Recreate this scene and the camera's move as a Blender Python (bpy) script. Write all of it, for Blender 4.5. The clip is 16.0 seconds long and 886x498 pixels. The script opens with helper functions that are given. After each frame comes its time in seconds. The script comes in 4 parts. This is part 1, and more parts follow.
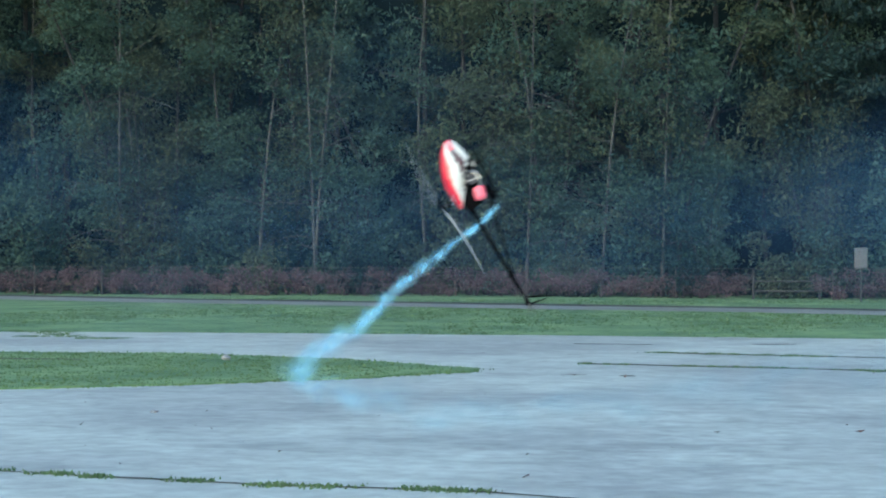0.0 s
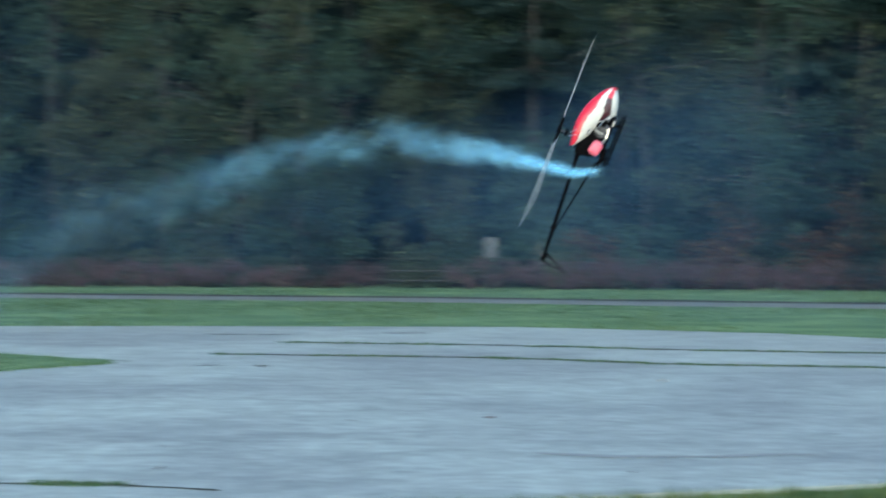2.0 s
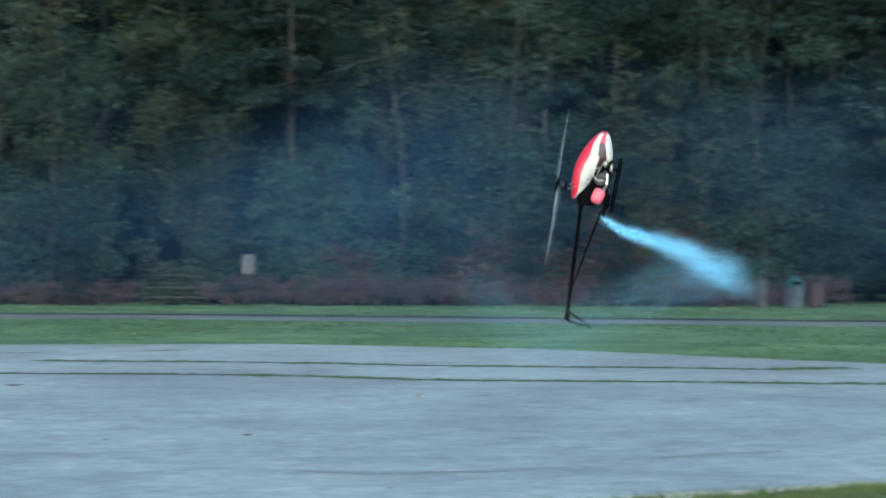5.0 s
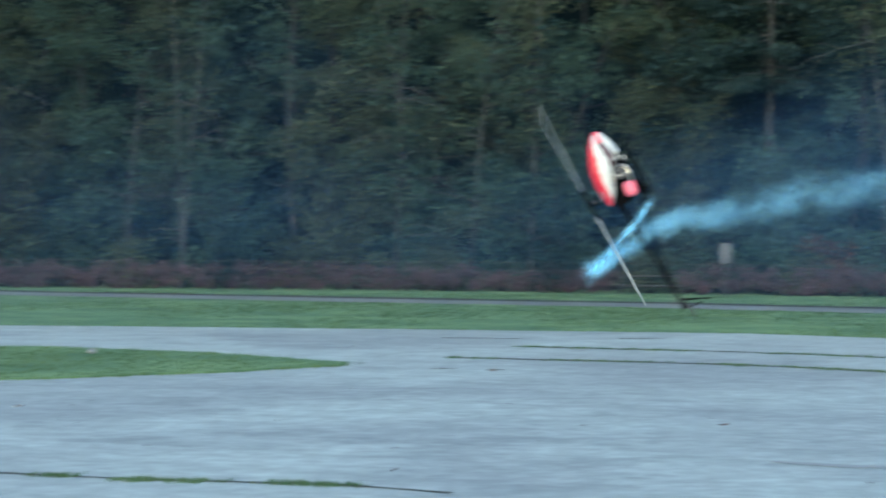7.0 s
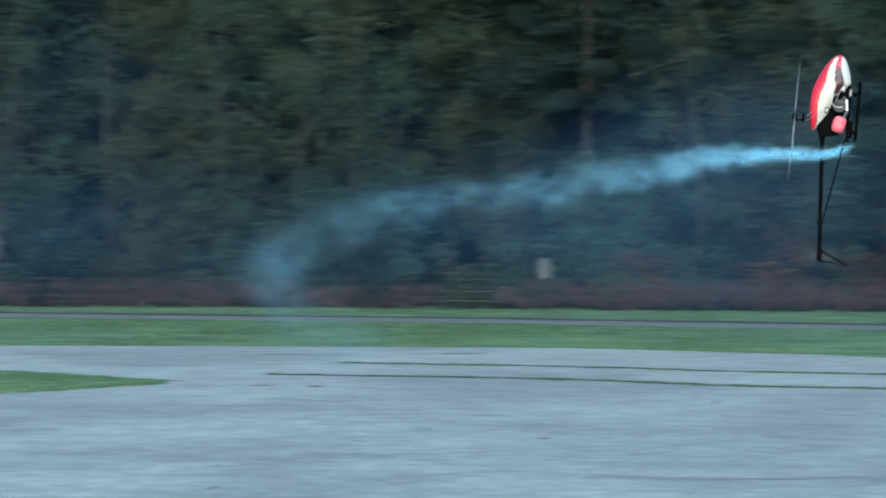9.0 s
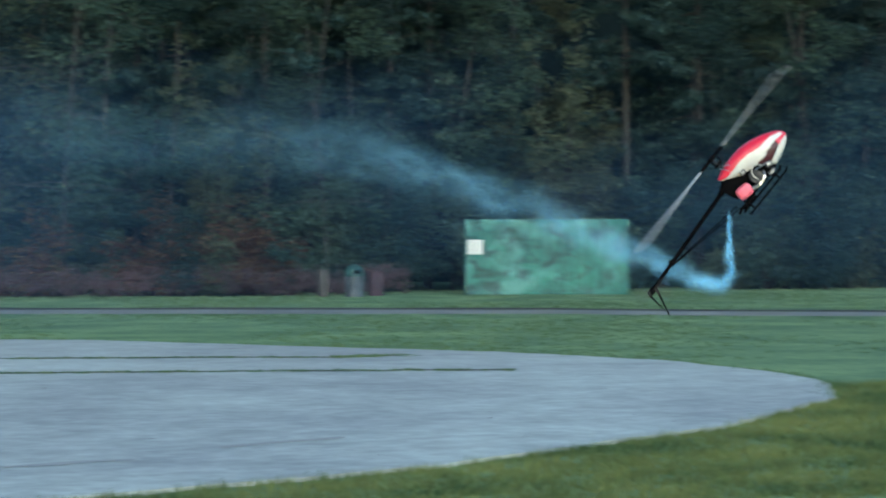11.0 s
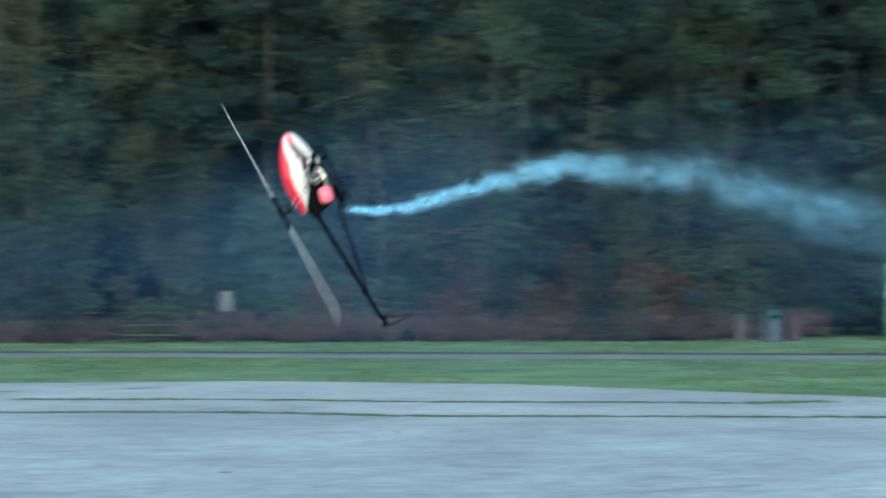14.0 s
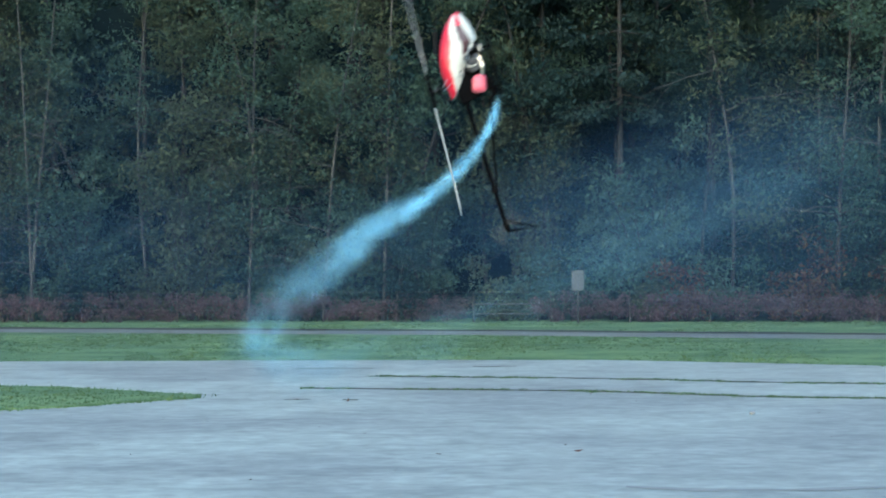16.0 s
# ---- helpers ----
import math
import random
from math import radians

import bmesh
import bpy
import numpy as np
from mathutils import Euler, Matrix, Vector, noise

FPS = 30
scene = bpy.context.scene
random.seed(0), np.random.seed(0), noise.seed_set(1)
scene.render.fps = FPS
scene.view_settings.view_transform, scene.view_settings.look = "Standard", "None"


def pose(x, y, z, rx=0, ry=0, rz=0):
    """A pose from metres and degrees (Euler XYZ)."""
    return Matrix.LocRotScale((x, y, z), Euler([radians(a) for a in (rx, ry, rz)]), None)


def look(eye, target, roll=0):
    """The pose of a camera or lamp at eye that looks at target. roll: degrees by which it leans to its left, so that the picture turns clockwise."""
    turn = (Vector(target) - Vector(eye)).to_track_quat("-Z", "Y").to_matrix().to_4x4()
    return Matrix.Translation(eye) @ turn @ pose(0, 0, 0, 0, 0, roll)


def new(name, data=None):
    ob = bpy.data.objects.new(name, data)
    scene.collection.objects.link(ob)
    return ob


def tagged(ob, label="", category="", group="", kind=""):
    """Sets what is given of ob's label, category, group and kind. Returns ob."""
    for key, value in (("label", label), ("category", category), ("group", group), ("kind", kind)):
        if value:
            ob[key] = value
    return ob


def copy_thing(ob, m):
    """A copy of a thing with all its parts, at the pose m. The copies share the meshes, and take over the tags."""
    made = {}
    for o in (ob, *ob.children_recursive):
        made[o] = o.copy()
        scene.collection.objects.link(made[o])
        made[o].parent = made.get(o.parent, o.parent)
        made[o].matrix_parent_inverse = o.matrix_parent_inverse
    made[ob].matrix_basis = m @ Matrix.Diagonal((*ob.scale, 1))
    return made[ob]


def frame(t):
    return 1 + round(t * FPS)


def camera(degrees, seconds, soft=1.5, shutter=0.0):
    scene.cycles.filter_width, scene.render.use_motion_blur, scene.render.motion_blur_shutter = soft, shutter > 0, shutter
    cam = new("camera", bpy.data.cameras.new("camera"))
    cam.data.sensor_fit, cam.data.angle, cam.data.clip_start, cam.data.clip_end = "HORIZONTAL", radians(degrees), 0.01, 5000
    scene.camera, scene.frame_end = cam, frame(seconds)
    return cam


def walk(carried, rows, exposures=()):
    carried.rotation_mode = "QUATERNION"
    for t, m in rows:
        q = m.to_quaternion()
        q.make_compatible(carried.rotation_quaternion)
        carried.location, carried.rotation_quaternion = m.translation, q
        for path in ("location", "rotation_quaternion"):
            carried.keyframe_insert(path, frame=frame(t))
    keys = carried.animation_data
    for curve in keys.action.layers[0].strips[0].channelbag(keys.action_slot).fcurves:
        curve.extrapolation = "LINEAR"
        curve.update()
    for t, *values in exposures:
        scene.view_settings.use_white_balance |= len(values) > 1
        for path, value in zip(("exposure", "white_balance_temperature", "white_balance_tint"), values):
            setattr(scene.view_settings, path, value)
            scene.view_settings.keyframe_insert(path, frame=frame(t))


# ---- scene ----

# ---------------------------------------------------------------- camera
cam = camera(25.0, 16.0, soft=1.9, shutter=1.0)


def aim(yaw, tilt, lean):
    """A pose at the tripod head: yaw to the right of +Y, tilt up, in degrees."""
    a, b = radians(yaw), radians(tilt)
    eye = Vector((0, 0, 1.6))
    return look(eye, eye + Vector((math.sin(a) * math.cos(b), math.cos(a) * math.cos(b), math.sin(b))), lean)


walk(cam, [(t, aim(yaw, tilt, lean)) for t, yaw, tilt, lean in (
    (0, -11.786, -0.088, -0.00),
    (0.5, -11.770, 0.025, -0.00),
    (1, -10.225, 0.076, -0.00),
    (1.5, -6.276, 0.030, -0.00),
    (2, -1.344, -0.373, -0.00),
    (2.5, 3.833, -0.568, -0.00),
    (3, 7.378, -0.618, -0.00),
    (3.2, 8.570, -0.619, -0.00),
    (3.5, 9.836, -0.578, -0.00),
    (3.9, 10.108, -0.423, -0.00),
    (4.3, 9.127, -0.212, -0.00),
    (4.7, 7.293, -0.008, -0.00),
    (5, 5.598, 0.102, -0.00),
    (5.3, 3.817, 0.145, -0.00),
    (5.5, 2.639, 0.145, -0.00),
    (6, -0.551, 0.130, -0.00),
    (6.5, -4.735, 0.080, 0.10),
    (7, -8.030, -0.255, 0.28),
    (7.5, -10.382, -0.218, 0.35),
    (8, -10.005, -0.136, 0.35),
    (8.5, -6.756, 0.135, 0.21),
    (9, -2.881, 0.220, 0.07),
    (9.5, 3.511, 0.291, -0.00),
    (10, 9.486, -0.005, -0.00),
    (10.2, 11.646, -0.023, -0.00),
    (10.5, 14.585, -0.076, -0.05),
    (10.9, 17.547, -0.187, -0.12),
    (11.3, 19.378, -0.273, -0.18),
    (11.7, 20.036, -0.261, -0.25),
    (12, 19.734, -0.142, -0.30),
    (12.3, 18.732, 0.107, -0.35),
    (12.5, 17.826, 0.323, -0.35),
    (13, 15.275, 0.711, -0.35),
    (13.5, 10.888, 0.995, -0.35),
    (14, 6.235, 1.126, -0.35),
    (14.5, 1.417, 1.092, -0.35),
    (15, -1.709, 0.917, -0.35),
    (15.5, -3.956, 0.574, -0.35),
    (16, -3.827, 0.590, -0.35),
)], exposures=[(t, e, 5850, -1) for t, e in (
    (0.0, 1.5), (1.5, 1.43), (2.5, 1.2), (3.2, 1.1), (5.3, 1.3), (6.5, 1.4), (8.0, 1.42), (9.0, 1.3),
    (10.2, 1.1), (12.3, 1.3), (13.5, 1.45), (14.5, 1.53), (16.0, 1.5))])

# ---------------------------------------------------------------- light
scene.cycles.transparent_max_bounces = 48
world = bpy.data.worlds.new("dusk_sky")
scene.world = world
world.use_nodes = True
wn = world.node_tree
sky = wn.nodes.new("ShaderNodeTexSky")
sky.sky_type, sky.sun_disc = "NISHITA", False
sky.sun_elevation, sky.sun_rotation = radians(14), radians(200)
sky.air_density, sky.dust_density, sky.ozone_density = 1.2, 2.0, 3.0
wn.links.new(sky.outputs[0], wn.nodes["Background"].inputs[0])
wn.nodes["Background"].inputs[1].default_value = 0.15
sun = new("overcast_sun", bpy.data.lights.new("overcast_sun", "SUN"))
sun.data.energy, sun.data.angle, sun.data.color = 0.9, radians(40), (0.92, 0.97, 1.0)
sun.matrix_world = look((10, -40, 40), (0, 20, 0))


# ---------------------------------------------------------------- materials
def mat(name, dark, light, rough=0.8, scale=4.0, fine=40.0, bump=0.2, dist=0.01, metal=0.0, spread=0.0, trans=0.0, spec=0.5, low=0.3, high=0.7):
    """Two-scale noise between two colours, with bump; spread varies it from object to object and piece to piece."""
    m = bpy.data.materials.new(name)
    m.use_nodes = True
    nt = m.node_tree
    n, k = nt.nodes, nt.links
    b = n["Principled BSDF"]
    b.inputs["Roughness"].default_value, b.inputs["Metallic"].default_value = rough, metal
    b.inputs["Specular IOR Level"].default_value = spec
    tc = n.new("ShaderNodeTexCoord")
    big, small = n.new("ShaderNodeTexNoise"), n.new("ShaderNodeTexNoise")
    big.inputs["Scale"].default_value, small.inputs["Scale"].default_value = scale, fine
    big.inputs["Detail"].default_value, small.inputs["Detail"].default_value = 5, 3
    k.new(tc.outputs["Object"], big.inputs["Vector"]), k.new(tc.outputs["Object"], small.inputs["Vector"])
    mix = n.new("ShaderNodeMath")
    mix.operation = "MULTIPLY_ADD"
    mix.inputs[1].default_value = 0.35
    k.new(small.outputs["Fac"], mix.inputs[0])
    sc = n.new("ShaderNodeMath")
    sc.operation = "MULTIPLY"
    sc.inputs[1].default_value = 0.65
    k.new(big.outputs["Fac"], sc.inputs[0]), k.new(sc.outputs[0], mix.inputs[2])
    ramp = n.new("ShaderNodeValToRGB")
    ramp.color_ramp.elements[0].position, ramp.color_ramp.elements[1].position = low, high
    ramp.color_ramp.elements[0].color, ramp.color_ramp.elements[1].color = (*dark, 1), (*light, 1)
    k.new(mix.outputs[0], ramp.inputs[0])
    out = ramp.outputs[0]
    if spread:
        oi, geo = n.new("ShaderNodeObjectInfo"), n.new("ShaderNodeNewGeometry")
        add = n.new("ShaderNodeMath")
        k.new(oi.outputs["Random"], add.inputs[0]), k.new(geo.outputs["Random Per Island"], add.inputs[1])
        mr = n.new("ShaderNodeMapRange")
        mr.inputs["From Max"].default_value = 2
        mr.inputs["To Min"].default_value, mr.inputs["To Max"].default_value = 1 - spread, 1 + spread
        k.new(add.outputs[0], mr.inputs["Value"])
        hsv = n.new("ShaderNodeHueSaturation")
        k.new(mr.outputs[0], hsv.inputs["Value"]), k.new(out, hsv.inputs["Color"])
        hr = n.new("ShaderNodeMapRange")
        hr.inputs["To Min"].default_value, hr.inputs["To Max"].default_value = 0.5 - spread * 0.07, 0.5 + spread * 0.05
        k.new(geo.outputs["Random Per Island"], hr.inputs["Value"]), k.new(hr.outputs[0], hsv.inputs["Hue"])
        out = hsv.outputs[0]
    k.new(out, b.inputs["Base Color"])
    if bump:
        bp = n.new("ShaderNodeBump")
        bp.inputs["Strength"].default_value, bp.inputs["Distance"].default_value = bump, dist
        k.new(mix.outputs[0], bp.inputs["Height"]), k.new(bp.outputs[0], b.inputs["Normal"])
    if trans:
        tr, ms = n.new("ShaderNodeBsdfTranslucent"), n.new("ShaderNodeMixShader")
        k.new(out, tr.inputs["Color"])
        ms.inputs[0].default_value = trans
        k.new(b.outputs[0], ms.inputs[1]), k.new(tr.outputs[0], ms.inputs[2])
        k.new(ms.outputs[0], n["Material Output"].inputs["Surface"])
    return m


M_GRASS = mat("short_grass", (0.045, 0.106, 0.043), (0.150, 0.232, 0.095), 0.9, 0.55, 5.0, 0.6, 0.03, low=0.38, high=0.64)
M_BLADE = mat("grass_blades", (0.050, 0.100, 0.032), (0.205, 0.240, 0.074), 0.8, 0.8, 20.0, 0, spread=0.35, trans=0.3, low=0.41, high=0.59)
M_CRACK = mat("crack_soil", (0.02, 0.022, 0.018), (0.05, 0.05, 0.036), 0.95, 3.0, 40.0, 0.4)
# near-black tone for the shadow along the path's far edge
M_DITCH_SHADE = mat("painted_ditch_shade", (0.008, 0.010, 0.010), (0.022, 0.026, 0.022), 0.95, 2.0, 30.0, 0.3)
M_PATH = mat("gravel_path", (0.12, 0.122, 0.122), (0.20, 0.205, 0.20), 0.9, 0.5, 30.0, 0.3)
M_BARK = mat("dark_bark", (0.011, 0.012, 0.012), (0.030, 0.030, 0.029), 0.9, 2.0, 14.0, 0.5, 0.02, spread=0.3)
M_PALE = mat("pale_alder_bark", (0.026, 0.027, 0.027), (0.066, 0.067, 0.064), 0.85, 1.1, 9.0, 0.4, 0.02, spread=0.4, low=0.38, high=0.66)
M_LEAF = mat("alder_leaves", (0.036, 0.070, 0.055), (0.084, 0.125, 0.094), 0.6, 0.35, 6.0, 0, spread=0.4, trans=0.5, spec=0.12)
M_LEAF2 = mat("olive_leaves", (0.046, 0.067, 0.045), (0.095, 0.112, 0.072), 0.6, 0.35, 6.0, 0, spread=0.35, trans=0.5, spec=0.12)
M_NEEDLE = mat("conifer_needles", (0.013, 0.033, 0.033), (0.032, 0.060, 0.055), 0.6, 0.6, 7.0, 0, spread=0.4, trans=0.4, spec=0.2)
M_BRAMBLE = mat("dead_bramble", (0.084, 0.060, 0.066), (0.140, 0.096, 0.104), 0.9, 0.25, 5.0, 0, spread=0.25, trans=0.3, spec=0.15)
M_FARWOOD = mat("painted_wood_shade", (0.004, 0.009, 0.009), (0.014, 0.022, 0.022), 0.95, 0.25, 2.5, 0.6, 0.3, spec=0.0)
M_TUFT = mat("crack_tufts", (0.048, 0.098, 0.042), (0.120, 0.182, 0.076), 0.85, 1.0, 20.0, 0, spread=0.3, trans=0.3)
M_RUST = mat("rusty_leaves", (0.06, 0.04, 0.028), (0.12, 0.07, 0.045), 0.7, 0.6, 8.0, 0, spread=0.4, trans=0.4, spec=0.2)
M_LITTER = mat("dry_leaves", (0.05, 0.025, 0.02), (0.16, 0.09, 0.07), 0.8, 2.0, 20.0, 0, spread=0.6)
M_POST = mat("weathered_post", (0.032, 0.030, 0.029), (0.062, 0.057, 0.054), 0.9, 4.0, 30.0, 0.4, spread=0.2)
M_SIGN = mat("white_sign_board", (0.17, 0.17, 0.18), (0.26, 0.26, 0.26), 0.6, 3.0, 30.0, 0.05)
M_BOARD = mat("grey_notice_board", (0.042, 0.042, 0.045), (0.066, 0.066, 0.070), 0.6, 3.0, 30.0, 0.05)
M_PLATE = mat("white_notice_plate", (0.42, 0.43, 0.43), (0.55, 0.55, 0.55), 0.5, 3.0, 30.0, 0.05)
M_TEAL = mat("teal_container_paint", (0.008, 0.060, 0.055), (0.022, 0.155, 0.115), 0.55, 0.9, 6.0, 0.15, 0.01, spec=0.4, low=0.35, high=0.62)
M_STEEL = mat("rusty_steel", (0.05, 0.045, 0.04), (0.14, 0.12, 0.10), 0.7, 5.0, 30.0, 0.3, metal=0.3)
M_DRUM = mat("dull_grey_drum", (0.030, 0.040, 0.055), (0.060, 0.074, 0.092), 0.6, 3.0, 20.0, 0.2)
M_LID = mat("dark_teal_lid", (0.005, 0.035, 0.034), (0.014, 0.062, 0.060), 0.6, 3.0, 20.0, 0.15)
M_PINKBOX = mat("faded_pink_box", (0.032, 0.017, 0.024), (0.056, 0.027, 0.036), 0.8, 3.0, 20.0, 0.2)
M_RED = mat("red_canopy_paint", (0.46, 0.006, 0.030), (0.58, 0.012, 0.048), 0.3, 3.0, 30.0, 0, spec=0.6)
M_WHITE = mat("white_canopy_paint", (0.46, 0.45, 0.43), (0.62, 0.61, 0.58), 0.3, 4.0, 40.0, 0, spec=0.6)
M_BLACK = mat("carbon_black", (0.001, 0.001, 0.0014), (0.004, 0.004, 0.005), 0.6, 8.0, 80.0, 0.1, 0.002, spec=0.02)
M_DARKRED = mat("dark_canopy_window", (0.03, 0.004, 0.008), (0.06, 0.008, 0.015), 0.3, 8.0, 60.0, 0)
M_ENGINE = mat("engine_metal", (0.012, 0.012, 0.014), (0.10, 0.10, 0.11), 0.6, 30.0, 120.0, 0.4, 0.003, metal=0.8)
M_SERVO = mat("grey_servo_case", (0.05, 0.05, 0.06), (0.12, 0.12, 0.13), 0.5, 20.0, 90.0, 0, spec=0.2)
M_CHROME = mat("bright_exhaust_metal", (0.42, 0.42, 0.44), (0.62, 0.62, 0.64), 0.3, 12.0, 90.0, 0.1, 0.002, metal=0.9)
M_DISC = mat("dark_tail_blade", (0.02, 0.02, 0.022), (0.05, 0.05, 0.055), 0.6, 10.0, 60.0, 0)
M_TANK = mat("pink_fuel_tank", (0.66, 0.10, 0.16), (0.76, 0.16, 0.22), 0.35, 10.0, 60.0, 0, spec=0.5)
M_ROTOR = mat("pale_rotor_blade", (0.26, 0.27, 0.28), (0.36, 0.37, 0.38), 0.5, 5.0, 50.0, 0)


def asphalt():
    """Weathered asphalt: broad pale and dark patches, stains, and grit."""
    m = mat("weathered_asphalt", (0.335, 0.344, 0.328), (0.465, 0.478, 0.455), 0.5, 1.6, 70.0, 0.35, 0.008, low=0.36, high=0.66)
    n, k = m.node_tree.nodes, m.node_tree.links
    b = n["Principled BSDF"]
    old = b.inputs["Base Color"].links[0].from_socket
    tc, st, pa = n.new("ShaderNodeTexCoord"), n.new("ShaderNodeTexNoise"), n.new("ShaderNodeTexNoise")
    st.inputs["Scale"].default_value, st.inputs["Detail"].default_value, st.inputs["Distortion"].default_value = 0.22, 7, 0.6
    pa.inputs["Scale"].default_value, pa.inputs["Detail"].default_value = 5.0, 6
    ln, mp = n.new("ShaderNodeTexNoise"), n.new("ShaderNodeMapping")
    mp.inputs["Scale"].default_value = (0.6, 1.1, 1)
    mp.inputs["Rotation"].default_value = (0, 0, 0.12)
    ln.inputs["Scale"].default_value, ln.inputs["Detail"].default_value, ln.inputs["Distortion"].default_value = 1.5, 6, 0.8
    k.new(tc.outputs["Object"], mp.inputs["Vector"])
    fine, mq = n.new("ShaderNodeTexNoise"), n.new("ShaderNodeMapping")
    mq.inputs["Scale"].default_value = (0.7, 1.0, 1)
    mq.inputs["Rotation"].default_value = (0, 0, -0.2)
    fine.inputs["Scale"].default_value, fine.inputs["Detail"].default_value, fine.inputs["Roughness"].default_value = 7.0, 8, 0.7
    k.new(tc.outputs["Object"], mq.inputs["Vector"])
    col = old
    for tex, lo, hi, dark in ((st, 0.40, 0.60, (0.80, 0.79, 0.81)), (pa, 0.42, 0.62, (0.87, 0.865, 0.87)),
                              (ln, 0.34, 0.50, (0.86, 0.855, 0.86)), (fine, 0.36, 0.52, (0.85, 0.845, 0.85))):
        k.new({ln: mp, fine: mq}[tex].outputs[0] if tex in (ln, fine) else tc.outputs["Object"], tex.inputs["Vector"])
        mr = n.new("ShaderNodeMapRange")
        mr.data_type = "FLOAT_VECTOR"
        mr.inputs[7].default_value = (lo,) * 3
        mr.inputs[8].default_value, mr.inputs[9].default_value, mr.inputs[10].default_value = (hi,) * 3, dark, (1.04, 1.05, 1.04)
        k.new(tex.outputs["Fac"], mr.inputs[6])
        mx = n.new("ShaderNodeVectorMath")
        mx.operation = "MULTIPLY"
        k.new(col, mx.inputs[0]), k.new(mr.outputs[1], mx.inputs[1])
        col = mx.outputs[0]
    k.new(col, b.inputs["Base Color"])
    return m


M_ASPHALT = asphalt()


def fade(m, pale, scale, low, high):
    """Weathered paint: uneven pale worn patches over the paint's own colour, and dark scuffs."""
    n, k = m.node_tree.nodes, m.node_tree.links
    b = n["Principled BSDF"]
    col = b.inputs["Base Color"].links[0].from_socket
    tc = n.new("ShaderNodeTexCoord")
    for tone, sc, lo, hi, amount in ((pale, scale, low, high, 0.85), ((0.004, 0.022, 0.028), scale * 2.1, 0.51, 0.64, 0.75)):
        mp, no, mr, mx = n.new("ShaderNodeMapping"), n.new("ShaderNodeTexNoise"), n.new("ShaderNodeMapRange"), n.new("ShaderNodeMix")
        mp.inputs["Scale"].default_value = (0.7, 1, 1)
        mp.inputs["Location"].default_value = (sc * 3, 0, sc)
        no.inputs["Scale"].default_value, no.inputs["Detail"].default_value, no.inputs["Distortion"].default_value = sc, 6, 0.7
        mr.inputs["From Min"].default_value, mr.inputs["From Max"].default_value, mr.inputs["To Max"].default_value = lo, hi, amount
        mx.data_type = "RGBA"
        k.new(tc.outputs["Object"], mp.inputs["Vector"]), k.new(mp.outputs[0], no.inputs["Vector"])
        k.new(no.outputs["Fac"], mr.inputs["Value"]), k.new(mr.outputs[0], mx.inputs[0])
        k.new(col, mx.inputs[6])
        mx.inputs[7].default_value = (*tone, 1)
        col = mx.outputs[2]
    k.new(col, b.inputs["Base Color"])


fade(M_TEAL, (0.075, 0.215, 0.200), 1.1, 0.50, 0.66)


def smoke_material(name, strength, scale, band=0.2, tone=(0.33, 0.67, 0.90)):
    m = bpy.data.materials.new(name)
    m.use_nodes = True
    n, k = m.node_tree.nodes, m.node_tree.links
    n.remove(n["Principled BSDF"])
    at, tc, no = n.new("ShaderNodeAttribute"), n.new("ShaderNodeTexCoord"), n.new("ShaderNodeTexNoise")
    at.attribute_name = "veil"
    no.inputs["Scale"].default_value, no.inputs["Detail"].default_value = scale, 4
    k.new(tc.outputs["Object"], no.inputs["Vector"])
    mr = n.new("ShaderNodeMapRange")
    mr.inputs["From Min"].default_value, mr.inputs["From Max"].default_value = 0.5 - band, 0.5 + band
    k.new(no.outputs["Fac"], mr.inputs["Value"])
    mu, m2 = n.new("ShaderNodeMath"), n.new("ShaderNodeMath")
    mu.operation = m2.operation = "MULTIPLY"
    k.new(mr.outputs[0], mu.inputs[0]), k.new(at.outputs["Fac"], mu.inputs[1])
    k.new(mu.outputs[0], m2.inputs[0])
    m2.inputs[1].default_value = strength
    di, tl, tp, a, b = (n.new("ShaderNode" + s) for s in ("BsdfDiffuse", "BsdfTranslucent", "BsdfTransparent", "MixShader", "MixShader"))
    for s in (di, tl):
        s.inputs["Color"].default_value = (*tone, 1)
    k.new(di.outputs[0], a.inputs[1]), k.new(tl.outputs[0], a.inputs[2])
    a.inputs[0].default_value = 0.5
    k.new(m2.outputs[0], b.inputs[0]), k.new(tp.outputs[0], b.inputs[1]), k.new(a.outputs[0], b.inputs[2])
    k.new(b.outputs[0], n["Material Output"].inputs["Surface"])
    return m


# ---------------------------------------------------------------- mesh helpers
def mesh_of(name, verts, faces, material, smooth=False):
    me = bpy.data.meshes.new(name)
    me.from_pydata([tuple(v) for v in verts], [], [tuple(f) for f in faces])
    me.materials.append(material)
    if smooth:
        me.shade_smooth()
    return me


def part(name, bm, material, parent, label=""):
    """Links a bmesh as one mesh object under a thing or a part."""
    me = bpy.data.meshes.new(name)
    bmesh.ops.recalc_face_normals(bm, faces=bm.faces)
    bm.to_mesh(me)
    bm.free()
    me.materials.append(material)
    ob = new(name, me)
    ob.parent = parent
    return tagged(ob, label)


def add_box(bm, centre, size, bevel=0.0, turn=None):
    made = bmesh.ops.create_cube(bm, size=1.0)["verts"]
    m = Matrix.Translation(centre) @ (turn or Matrix.Identity(4)) @ Matrix.Diagonal((*size, 1))
    bmesh.ops.transform(bm, matrix=m, verts=made)
    if bevel:
        edges = list({e for v in made for e in v.link_edges})
        bmesh.ops.bevel(bm, geom=edges, offset=bevel, segments=2, affect="EDGES", profile=0.5)


